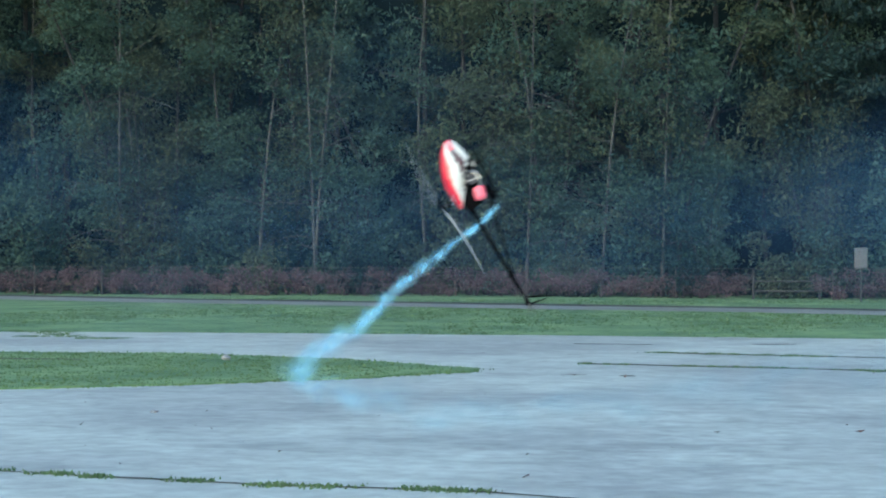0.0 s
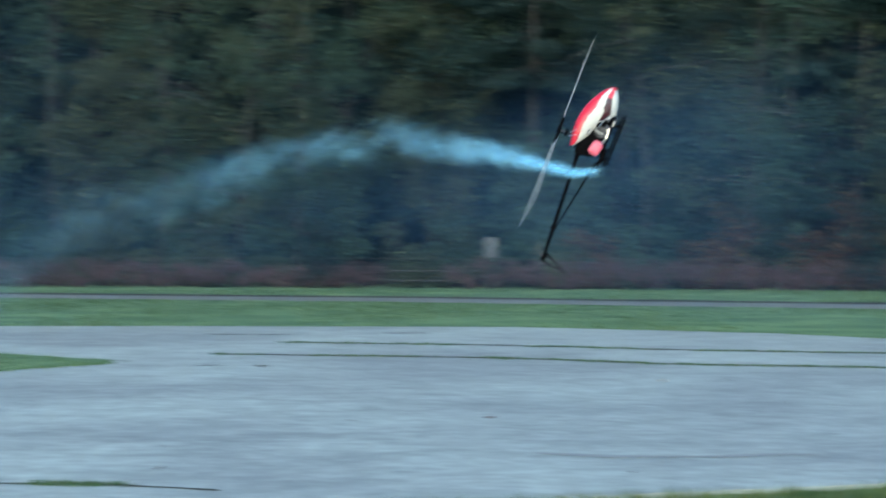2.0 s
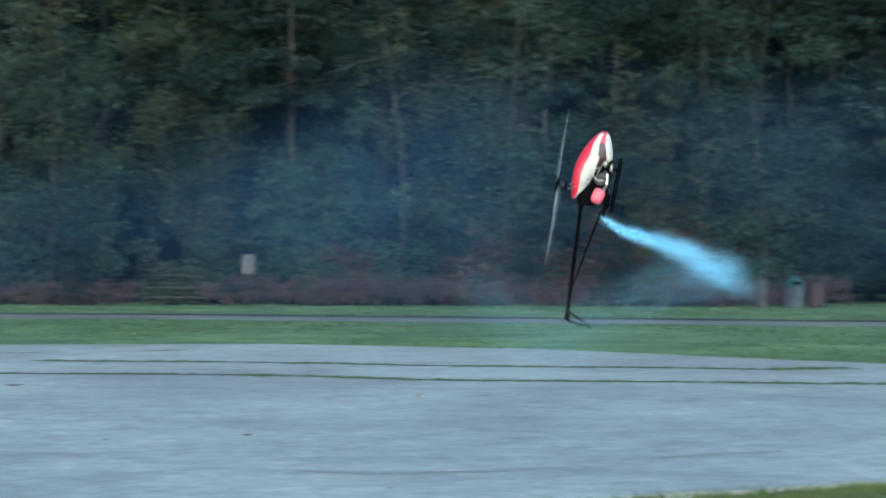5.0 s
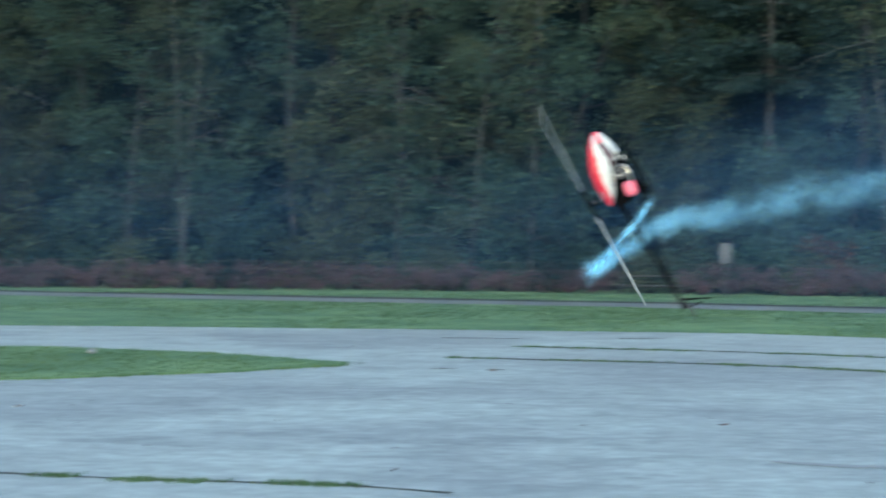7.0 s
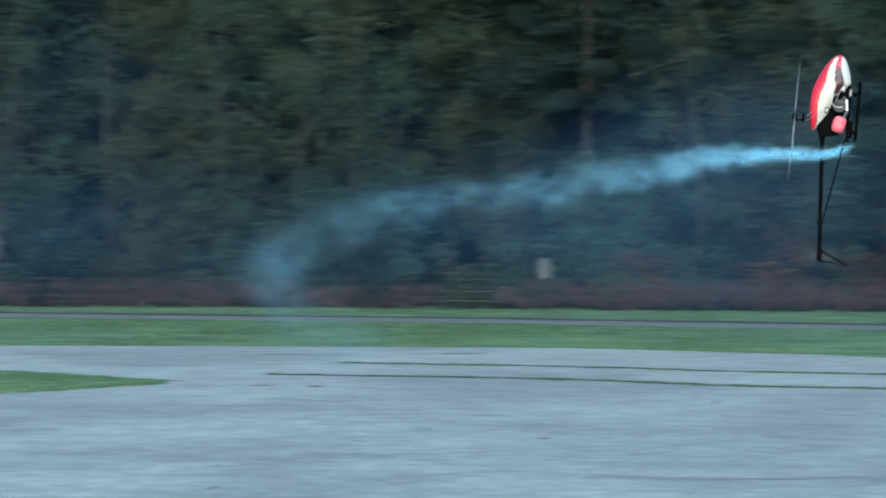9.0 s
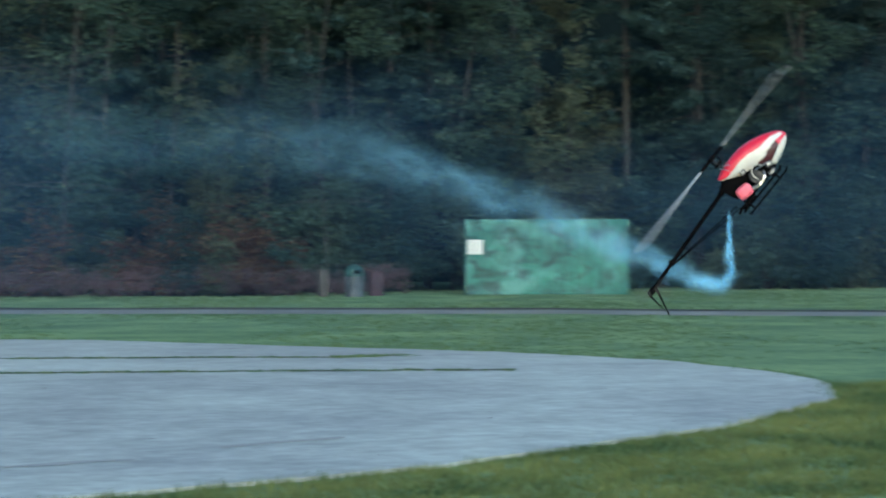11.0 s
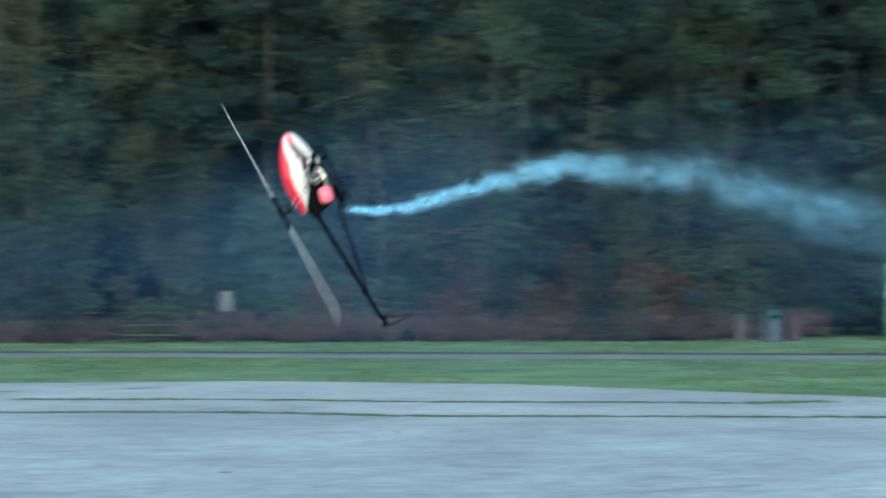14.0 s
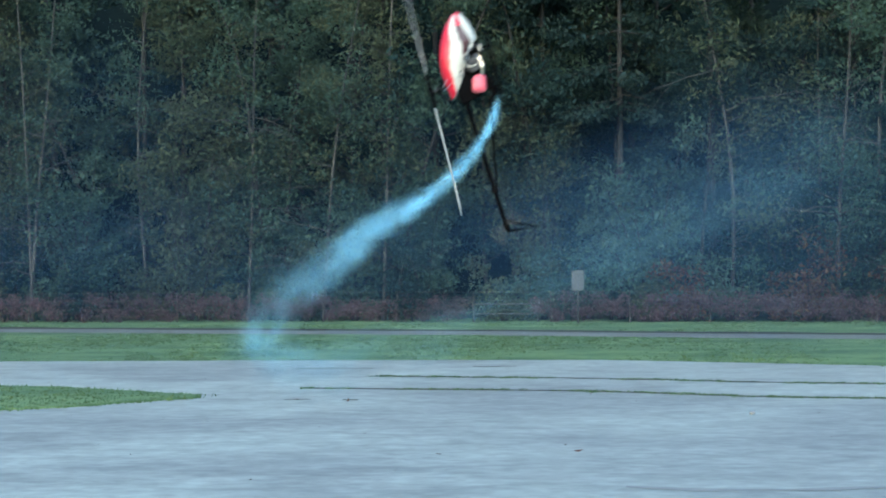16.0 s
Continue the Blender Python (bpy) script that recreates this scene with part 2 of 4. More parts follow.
def add_tube(bm, points, radii, sides=8, cap=True):
    """A tapered tube along points."""
    pts = [Vector(p) for p in points]
    if not hasattr(radii, "__len__"):
        radii = [radii] * len(pts)
    radii = [float(r) for r in radii]
    rings = []
    for i, p in enumerate(pts):
        d = (pts[min(i + 1, len(pts) - 1)] - pts[max(i - 1, 0)]).normalized()
        s = d.cross(Vector((0.31, 0.93, 0.2))).normalized()
        u = s.cross(d)
        rings.append([bm.verts.new(p + radii[i] * (math.cos(a) * s + math.sin(a) * u)) for a in (2 * math.pi * j / sides for j in range(sides))])
    for r, q in zip(rings, rings[1:]):
        for j in range(sides):
            bm.faces.new((r[j], r[(j + 1) % sides], q[(j + 1) % sides], q[j]))
    if cap:
        bm.faces.new(rings[0][::-1]), bm.faces.new(rings[-1])


def add_ball(bm, centre, size, seg=14):
    made = bmesh.ops.create_uvsphere(bm, u_segments=seg, v_segments=seg // 2 + 2, radius=0.5)["verts"]
    bmesh.ops.transform(bm, matrix=Matrix.Translation(centre) @ Matrix.Diagonal((*size, 1)), verts=made)


def empty(name, m=None):
    ob = new(name)
    if m is not None:
        ob.matrix_basis = m
    return ob


# ---------------------------------------------------------------- ground
def sheet(name, outline, z, material, label, category, depth=0.0, kind="structure"):
    """A flat sheet with that outline, with a skirt of that depth."""
    bm = bmesh.new()
    top = [bm.verts.new((x, y, z)) for x, y in outline]
    bm.faces.new(top)
    if depth:
        low = [bm.verts.new((x, y, z - depth)) for x, y in outline]
        for i in range(len(top)):
            j = (i + 1) % len(top)
            bm.faces.new((top[i], low[i], low[j], top[j]))
    bmesh.ops.triangulate(bm, faces=[f for f in bm.faces if len(f.verts) > 4])
    return tagged(part(name, bm, material, None), label, category, kind=kind)


def wavy(points, step=0.5, amp=0.12, seed=0):
    """The polyline through points, broken into short steps with an uneven edge."""
    rng, out = random.Random(seed), []
    for (x0, y0), (x1, y1) in zip(points, points[1:]):
        n = max(1, int(math.hypot(x1 - x0, y1 - y0) / step))
        for i in range(n):
            f = i / n
            out.append((x0 + f * (x1 - x0) + rng.uniform(-amp, amp), y0 + f * (y1 - y0) + rng.uniform(-amp, amp)))
    return out + [points[-1]]


gb = bmesh.new()
bmesh.ops.create_grid(gb, x_segments=40, y_segments=40, size=1500)
tagged(part("ground", gb, M_GRASS, None), "flat mown grass field reaching the trees", "ground", kind="structure").location.z = -0.03

FAR_EDGE = [(-60, 34.0), (-16, 34.9), (-10.4, 35.3), (-5.1, 35.4), (0.4, 35.2), (4.7, 33.0), (8.0, 29.2), (9.8, 27.3), (11.2, 24.6), (11.45, 22.0), (11.2, 20.2), (10.2, 18.2)]
NEAR_EDGE = [(10.2, 18.2), (7.7, 15.7), (5.65, 14.4), (4.4, 13.6), (2.9, 13.1), (1.8, 12.7), (-0.1, 12.1), (-4, 11.0), (-8, 9.0), (-60, 4.0)]
tarmac = sheet("tarmac", wavy(FAR_EDGE, 0.4, 0.06, 1) + wavy(NEAR_EDGE, 0.25, 0.05, 2)[1:], 0.0, M_ASPHALT, "pale weathered asphalt runway with grassy cracks", "runway", 0.06)
WEDGE = [(-60, 24.5), (-20, 27.3), (-12.6, 27.9), (-10, 28.1), (-7.2, 27.2), (-4.8, 25.3), (-4.8, 24.9), (-6.1, 23.2), (-7.7, 21.8), (-9.4, 20.8), (-20, 16.5), (-60, 6)]
sheet("grass_island", wavy(WEDGE, 0.4, 0.07, 3), 0.02, M_GRASS, "pointed mown grass island in the asphalt", "grass", 0.05)
road = [(-90, 61.0), (-45, 61.9), (-27.7, 60.6), (-20.4, 57.4), (-16.5, 56.3), (-7.8, 53.6), (-1.7, 52.0), (0.7, 50.8), (4.8, 49.1), (10.0, 47.1), (12.5, 46.0), (17.1, 44.2), (19.2, 42.3), (40, 31), (60, 18)]
shift_road = lambda d: [(x - 0.2 * d, y - d) for x, y in road]
sheet("path", wavy(road, 0.6, 0.10, 4) + wavy(shift_road(2.7)[::-1], 0.6, 0.16, 5), -0.02, M_PATH, "narrow pale gravel path across the grass", "path")
# flat strip coloured as the shadow of a ditch or kerb that isn't modelled
sheet("path_edge_shade", wavy(shift_road(-1.5), 1, 0.2, 14) + wavy(shift_road(-0.04)[::-1], 1, 0.04, 15), -0.022, M_DITCH_SHADE, "dark strip along the gravel path's far edge, a painted ditch shadow", "soil")


SEAMLINES = (((0.35, 14.68), (0.9, 14.5), (1.5, 14.5), (2.4, 14.68)), ((3.2, 15.35), (3.7, 15.55), (4.3, 15.75)))


def crack(points, width, seed):
    """A thin uneven strip of soil along a crack in the asphalt."""
    rng = random.Random(seed)
    line = wavy(points, 0.3, 0.03, seed)
    a = [(x, y + rng.uniform(0.3, 1) * width) for x, y in line]
    b = [(x, y - rng.uniform(0.3, 1) * width) for x, y in line]
    bm = bmesh.new()
    va, vb = [[bm.verts.new((x, y, 0.026 if x < -10 and y > 20 else 0.004)) for x, y in q] for q in (a, b)]
    for i in range(len(a) - 1):
        bm.faces.new((va[i], va[i + 1], vb[i + 1], vb[i]))
    return tagged(part("asphalt_crack", bm, M_CRACK, None), "dark soil-filled crack in the asphalt", "crack", "asphalt cracks", "structure"), line


M_SEAM = mat("dark_asphalt_seam", (0.25, 0.25, 0.245), (0.33, 0.33, 0.32), 0.6, 2.0, 60.0, 0.3, 0.006)
for k, line in enumerate(SEAMLINES):
    seam, _ = crack(line, 0.11, 40 + k)
    seam.data.materials[0] = M_SEAM
    tagged(seam, "dark worn seam across the asphalt")
CRACKS = [crack(p, w, s) for s, (p, w) in enumerate((
    ([(-3.0, 30.0), (-1.8, 29.65), (0.4, 29.15), (2.7, 28.05), (5.8, 27.25), (7.15, 26.7), (8.1, 26.9)], 0.17), ([(-3.6, 26.9), (-1.6, 26.6), (0.3, 26.15), (2.4, 24.9), (5.2, 24.3), (8.5, 23.4)], 0.17),
    ([(-4.6, 32.36), (-3.9, 32.4), (-3.3, 32.34)], 0.10), ([(-1.7, 32.8), (-1.0, 32.9)], 0.12), ([(-3.6, 24.55), (-3.3, 24.6)], 0.09), ([(-2.9, 24.48), (-2.7, 24.5)], 0.10),
    ([(-11.9, 26.1), (-11.2, 26.1), (-10.6, 26.2)], 0.16),
    ([(-9, 13.9), (-5.9, 13.25), (-4.8, 13.0), (-3.8, 12.85), (-2.5, 12.8), (-1.7, 12.5)], 0.05)))]


def blades(name, spots, height, material, label, per=7, seed=0, wide=0.012):
    """Many grass blades at the spots (x, y, z): one object of stuff."""
    rng = np.random.default_rng(seed)
    spots = np.repeat(np.asarray(spots, float), per, axis=0)
    n = len(spots)
    base = spots + np.c_[rng.normal(0, 0.05, (n, 2)), np.zeros(n)]
    a = rng.uniform(0, 2 * math.pi, n)
    side = np.c_[np.cos(a), np.sin(a), np.zeros(n)] * wide
    h = height * rng.uniform(0.4, 1.2, n)
    tip = base + np.c_[rng.normal(0, 0.35, (n, 2)) * h[:, None], h]
    v = np.stack([base - side, base + side, tip], 1).reshape(-1, 3)
    me = bpy.data.meshes.new(name)
    me.from_pydata(v.tolist(), [], np.arange(3 * n).reshape(-1, 3).tolist())
    me.materials.append(material)
    return tagged(new(name, me), label, "grass", kind="stuff")


def along(points, step, jitter, z, seed):
    rng = random.Random(seed)
    return [(x + rng.gauss(0, jitter), y + rng.gauss(0, jitter), z) for x, y in wavy(points, step, 0.02, seed)]


rg = random.Random(5)
tufts = []
for ob, line in CRACKS[:2]:
    for x, y in line:
        if noise.noise(Vector((x * 0.8, y * 0.8, 0))) > -0.22:
            tufts += [(x + rg.gauss(0, 0.12), y + rg.gauss(0, 0.06), 0) for _ in range(6)]
for x, y in CRACKS[-1][1]:
    if noise.noise(Vector((x * 1.4, y, 3))) > 0.02:
        tufts += [(x + rg.gauss(0, 0.10), y + rg.gauss(0, 0.035), 0) for _ in range(12)]
for px, py in ((-14.9, 34.9), (-14.5, 34.4), (-14.1, 33.8), (-14.3, 33.1), (-13.8, 33.2), (-13.0, 32.65), (-12.7, 32.7), (-15.4, 34.95), (7.3, 26.75), (7.6, 26.8), (7.9, 26.9)):
    tufts += [(px + rg.gauss(0, 0.2), py + rg.gauss(0, 0.15), 0) for _ in range(14)]
blades("crack_grass", tufts, 0.024, M_TUFT, "short green grass growing in asphalt cracks", 16, 1, 0.010)
blades("edge_grass", along(FAR_EDGE, 0.06, 0.08, -0.02, 7) + along(WEDGE[1:-1], 0.05, 0.06, 0.0, 8), 0.042, M_TUFT, "ragged grass fringe along the asphalt edge", 5, 2, 0.014)
lawn = []
while len(lawn) < 9000:
    x, y = rg.uniform(-1, 14), rg.uniform(11.2, 20)
    edge = np.interp(x, [-8, -4, -0.1, 1.8, 2.9, 4.4, 5.65, 7.7, 10.2, 11.5, 14], [9, 11, 12.1, 12.7, 13.1, 13.6, 14.4, 15.7, 18.2, 21, 25])
    if y < edge - 0.03:
        lawn.append((x, y, -0.03))
blades("foreground_grass", lawn, 0.07, M_BLADE, "lush green grass verge beside the asphalt", 9, 3, 0.006)


field = []
while len(field) < 17000:
    x, y = rg.uniform(-20, 34), rg.uniform(17, 60)
    far = np.interp(x, [p[0] for p in FAR_EDGE[:9]], [p[1] for p in FAR_EDGE[:9]])
    lane = np.interp(x, [q[0] for q in road], [q[1] for q in road]) - 0.8
    if y > far + 0.1 and abs(y - lane) > 2.3 and y < 60.2 and rg.random() < 0.45 + 1.3 * noise.noise(Vector((x * 0.25, y * 0.12, 5))):
        field.append((x, y, -0.03))
while len(field) < 19500:
    x, y = rg.uniform(-14, -5), rg.uniform(19, 28)
    if np.interp(x, [-14, -9.4, -7.7, -6.1, -4.8], [18.8, 20.8, 21.8, 23.2, 25]) + 0.1 < y < np.interp(x, [-14, -10, -7.2, -4.8], [27.7, 28, 27.1, 25.2]) - 0.1:
        field.append((x, y, 0.015))
blades("lawn_tufts", field, 0.026, M_TUFT, "uneven tufts across the mown grass", 4, 21, 0.02)
LITTER = [(-6.8, 16.8), (-6.6, 18.2), (-4.4, 14.9), (-2.25, 13.6), (-3.45, 24.4), (-2.8, 24.3), (-1.2, 17.2), (0.0, 17.5), (-1.45, 15.8)]
lb = bmesh.new()
for i in range(130):
    x, y = LITTER[i] if i < len(LITTER) else (rg.uniform(-9, 9), rg.uniform(12.6, 30))
    s = rg.uniform(0.018, 0.035) if i < len(LITTER) else rg.uniform(0.004, 0.014)
    m = Matrix.Translation((x, y, 0.006)) @ Euler((rg.uniform(-0.5, 0.5), rg.uniform(-0.5, 0.5), rg.uniform(0, 6))).to_matrix().to_4x4()
    vs = [lb.verts.new(m @ Vector((s * a, s * b, c * s))) for a, b, c in ((-1.4, 0, 0.3), (0, -0.7, 0.1), (1.4, 0, 0.5), (0, 0.7, 0.1))]
    lb.faces.new(vs)
tagged(part("leaf_litter", lb, M_LITTER, None), "scattered brown fallen leaves on the asphalt", "leaves", kind="stuff")


for x, y, z, r in ((-8.6, 26.5, 0.02, 0.07), (-6.64, 18.2, 0.0, 0.03), (1.9, 22.0, 0.0, 0.035)):
    bm = bmesh.new()
    bmesh.ops.create_icosphere(bm, subdivisions=2, radius=r)
    for v in bm.verts:
        v.co *= 1 + 0.35 * noise.noise(v.co * 14 + Vector((x, y, 0)))
        v.co.z = v.co.z * 0.55 + r * 0.4
    tagged(part("stone", bm, M_SIGN, None), "small pale stone lying on the ground", "stone", "pale stones").location = (x, y, z)

# ---------------------------------------------------------------- woods
def leaf_cloud(centres, radii, count, size, rng, flat=0.7, droop=0.0):
    """Leaf quads scattered in clumps; returns vertices and faces."""
    pick = rng.integers(0, len(centres), count)
    c = np.asarray(centres)[pick]
    d = rng.normal(0, 1, (count, 3))
    d /= np.linalg.norm(d, axis=1)[:, None] + 1e-6
    p = c + d * (np.asarray(radii)[pick] * rng.uniform(0.15, 1.0, count) ** 0.5)[:, None] * np.array([1, 1, flat])
    u = rng.normal(0, 1, (count, 3))
    u[:, 2] -= droop
    u /= np.linalg.norm(u, axis=1)[:, None]
    w = np.cross(u, rng.normal(0, 1, (count, 3)))
    w /= np.linalg.norm(w, axis=1)[:, None] + 1e-6
    s = size * rng.uniform(0.5, 1.4, count)[:, None]
    v = np.stack([p - u * s, p + w * s * 0.36, p + u * s, p - w * s * 0.36], 1).reshape(-1, 3)
    return v, np.arange(4 * count).reshape(-1, 4)


def cloud_part(name, cloud, material, parent):
    me = bpy.data.meshes.new(name)
    me.from_pydata(cloud[0].tolist(), [], cloud[1].tolist())
    me.materials.append(material)
    ob = new(name, me)
    ob.parent = parent
    return ob


def alder(seed, height, bark, leaf, leaves, base=1.5, spread=2.0, size=0.13, girth=0.12, limbs=17, bend=0.6, bare=0):
    """A slim forest tree: bent trunk, rising limbs, crown of many leaf clumps."""
    rng = np.random.default_rng(seed)
    t = empty("tree")
    lean = rng.normal(0, bend, 2)
    pts = [(lean[0] * f * (1 + f) + (0.10 + 0.08 * bend) * math.sin(7 * f + seed), lean[1] * f * (1 + f), f * height) for f in np.linspace(0, 1, 9)]
    bm = bmesh.new()
    add_tube(bm, pts, list(np.linspace(girth, girth * 0.25, 9)), 8)
    part("trunk", bm, bark, t)
    centres, radii = [], []
    for i in range(limbs):
        f = rng.uniform(base / height, 0.97)
        p = Vector((np.interp(f, np.linspace(0, 1, 9), [q[0] for q in pts]), np.interp(f, np.linspace(0, 1, 9), [q[1] for q in pts]), f * height))
        a, r = rng.uniform(0, 2 * math.pi), spread * rng.uniform(0.5, 1.1) * (1.1 - 0.6 * f)
        q = p + Vector((math.cos(a) * r, math.sin(a) * r, r * rng.uniform(0.1, 0.7)))
        bm = bmesh.new()
        mid = (p + q) / 2 + Vector((0, 0, -0.05 * r))
        add_tube(bm, [p, mid, q], [0.3 * girth, 0.2 * girth, 0.006], 5)
        part("limb", bm, bark, t)
        for g in (0.55, 0.8, 1.0):
            centres.append(tuple(p.lerp(q, g) + Vector(rng.normal(0, 0.3, 3))))
            radii.append(rng.uniform(0.4, 0.95))
    for i in range(bare):
        f = rng.uniform(0.12, 0.55)
        p = Vector((np.interp(f, np.linspace(0, 1, 9), [q[0] for q in pts]), np.interp(f, np.linspace(0, 1, 9), [q[1] for q in pts]), f * height))
        a, r = rng.uniform(0, 2 * math.pi), rng.uniform(1.2, 2.6)
        way = Vector((math.cos(a), math.sin(a), rng.uniform(-0.1, 0.5)))
        line = [p + way * r * g + Vector((0, 0, -0.32 * r * g * g)) + Vector(rng.normal(0, 0.05, 3)) for g in (0, 0.25, 0.5, 0.75, 1)]
        bm = bmesh.new()
        add_tube(bm, line, [0.022, 0.018, 0.014, 0.010, 0.005], 5)
        for g in (1, 2, 3, 3):
            side = Vector(rng.normal(0, 0.3, 3)) + way * 0.4
            add_tube(bm, [line[g], line[g] + side * 0.6, line[g] + side * 1.3 + Vector((0, 0, -0.15))], [0.009, 0.007, 0.003], 4)
        part("bare_branch", bm, bark, t, "pale leafless branch")
    cloud_part("crown", leaf_cloud(centres, radii, leaves, size, rng, 0.7, 0.5), leaf, t)
    return t


def conifer(seed, height, leaves):
    """A dark conifer: straight trunk and tiers of drooping boughs."""
    rng = np.random.default_rng(seed)
    t = empty("conifer")
    bm = bmesh.new()
    add_tube(bm, [(0, 0, 0), (0.05, 0, height * 0.5), (0, 0, height)], [0.13, 0.08, 0.02], 8)
    part("trunk", bm, M_BARK, t)
    centres, radii = [], []
    for i in range(46):
        z = rng.uniform(0.8, height * 0.95)
        r = (1 - z / height) * 2.6 + 0.5
        a = rng.uniform(0, 2 * math.pi)
        bm = bmesh.new()
        tip = Vector((math.cos(a) * r, math.sin(a) * r, z - 0.25 * r))
        add_tube(bm, [(0, 0, z), tip * 0.5 + Vector((0, 0, z * 0.5 + 0.05)), tip], [0.03, 0.02, 0.008], 4)
        part("bough", bm, M_BARK, t)
        for g in (0.35, 0.6, 0.8, 1.0):
            centres.append((tip.x * g, tip.y * g, z - 0.25 * r * g - 0.08))
            radii.append(0.28 + 0.25 * (1 - g) + rng.uniform(0, 0.18))
    cloud_part("crown", leaf_cloud(centres, radii, leaves, 0.13, rng, 0.55, 0.8), M_NEEDLE, t)
    return t


def shrub(seed, high, wide, leaf, leaves):
    rng = np.random.default_rng(seed)
    t = empty("bush")
    centres, radii = [], []
    for i in range(9 if high < 4 else 14):
        a, r = rng.uniform(0, 2 * math.pi), wide * rng.uniform(0.2, 1)
        tip = (math.cos(a) * r, math.sin(a) * r, high * rng.uniform(0.35, 1))
        bm = bmesh.new()
        add_tube(bm, [(tip[0] * 0.1, tip[1] * 0.1, 0), (tip[0] * 0.5, tip[1] * 0.5, tip[2] * 0.65), tip], [0.025, 0.018, 0.008], 5)
        part("stem", bm, M_BARK, t)
        if high > 4:
            centres += [tuple(Vector(tip) * g + Vector((0, 0, 0.4 * g))) for g in (0.25, 0.4, 0.7, 0.85)]
            radii += [rng.uniform(0.4, 0.8) for _ in range(4)]
        centres += [tip, (tip[0] * 0.6, tip[1] * 0.6, tip[2] * 0.55), (tip[0], tip[1], tip[2] * 0.3)]
        radii += [rng.uniform(0.35, 0.7) for _ in range(3)]
    cloud_part("crown", leaf_cloud(centres, radii, leaves, 0.10, rng, 0.7, 0.4), leaf, t)
    return t


def fence_y(x):
    return float(np.interp(x, [-80, -40, -26, -12, 0, 14, 20, 40, 70], [62.5, 63.6, 63.0, 63.4, 61.3, 58.6, 60.5, 58, 40]))


def plant(kinds, spots, label, category, group):
    """Copies of the kinds, in turn, at the spots."""
    rng = random.Random(len(spots))
    used = set()
    for i, (x, y) in enumerate(spots):
        ob = kinds[i % len(kinds)]
        m = pose(x, y, -0.03, 0, 0, rng.uniform(0, 360))
        if ob in used:
            ob = copy_thing(ob, m)
        else:
            used.add(ob)
            ob.matrix_basis = m
        k = rng.uniform(0.85, 1.15)
        ob.scale = (k, k, k * rng.uniform(0.9, 1.1))
        tagged(ob, label, category, group)


def row(x0, x1, step, back, jitter, seed):
    rng = random.Random(seed)
    out, x = [], x0
    while x < x1:
        xx = x + rng.uniform(-jitter, jitter)
        out.append((xx, fence_y(xx) + back + rng.uniform(-1, 1)))
        x += step * rng.uniform(0.75, 1.25)
    return out


PALE = [(-24.8, 2), (-23.9, 2.5), (-20.1, 2), (-17.9, 1.6), (-18.0, 2), (-14.6, 3), (-10.7, 1.5), (-9.8, 2.4), (-8.2, 1.2), (-6.2, 1.5), (8.0, 1.6), (9.1, 3), (7.4, 2.5), (16.0, 1.5), (32.8, 8), (4.8, 1.5)]
SHED_X, SHED_Y = 19.55, 57.6
keep = lambda spots: [(x, y) for x, y in spots if not (18.0 < x < 28 and y < 62.5)]
alders = [alder(i, h, M_BARK, l, 11500, b, 1.9, 0.085, 0.065, 30, 0.9) for i, h, l, b in ((1, 15, M_LEAF, 0.8), (2, 16, M_LEAF2, 1.4), (3, 14, M_LEAF, 0.8), (4, 15, M_LEAF2, 0.7))]
plant(alders, keep(row(-42, -2, 2.6, 3.2, 0.8, 11)), "tall slim alder with dark bark and dull green leaves", "tree", "forest edge trees")
plant([alder(i, h, M_BARK, l, 11500, b, 1.9, 0.085, 0.065, 30, 0.9) for i, h, l, b in ((5, 15, M_NEEDLE, 0.8), (6, 16, M_LEAF, 1.4), (7, 14, M_NEEDLE, 0.8))],
      keep(row(-1.5, 58, 2.6, 3.2, 0.8, 19)), "tall slim tree with dark bark and deep green leaves", "tree", "dark forest edge trees")
plant([conifer(i, h, 11000) for i, h in ((7, 19), (8, 16), (9, 21))],
      keep(row(-1, 60, 2.9, 4.2, 1.0, 12) + row(-40, -1, 6.5, 6.0, 1.5, 13)), "dark green conifer with drooping boughs", "tree", "forest conifers")
plant([alder(i, 17, M_BARK, l, 5800, 1.0, 2.8, 0.17, 0.14, 26) for i, l in ((21, M_LEAF), (22, M_LEAF2), (23, M_NEEDLE))],
      keep(row(-46, 66, 3.0, 8.5, 1.0, 14)), "dense woodland tree with dark green crown", "tree", "inner forest trees")
plant([alder(i, 14, M_PALE, l, 2600, 2.0, 1.6, 0.085, 0.06, 22, 1.3, 7) for i, l in ((31, M_LEAF2), (32, M_LEAF), (33, M_LEAF))],
      [(x, fence_y(x) + d) for x, d in PALE], "thin pale-barked alder with sparse leaves", "tree", "pale alders")
plant([shrub(i, h, w, l, 1500) for i, h, w, l in ((41, 2.2, 1.2, M_LEAF), (42, 2.8, 1.3, M_NEEDLE), (43, 1.9, 1.3, M_LEAF2))],
      keep(row(-42, 56, 1.9, 1.5, 0.6, 17)), "dense dark green undergrowth bush", "bush", "undergrowth bushes")

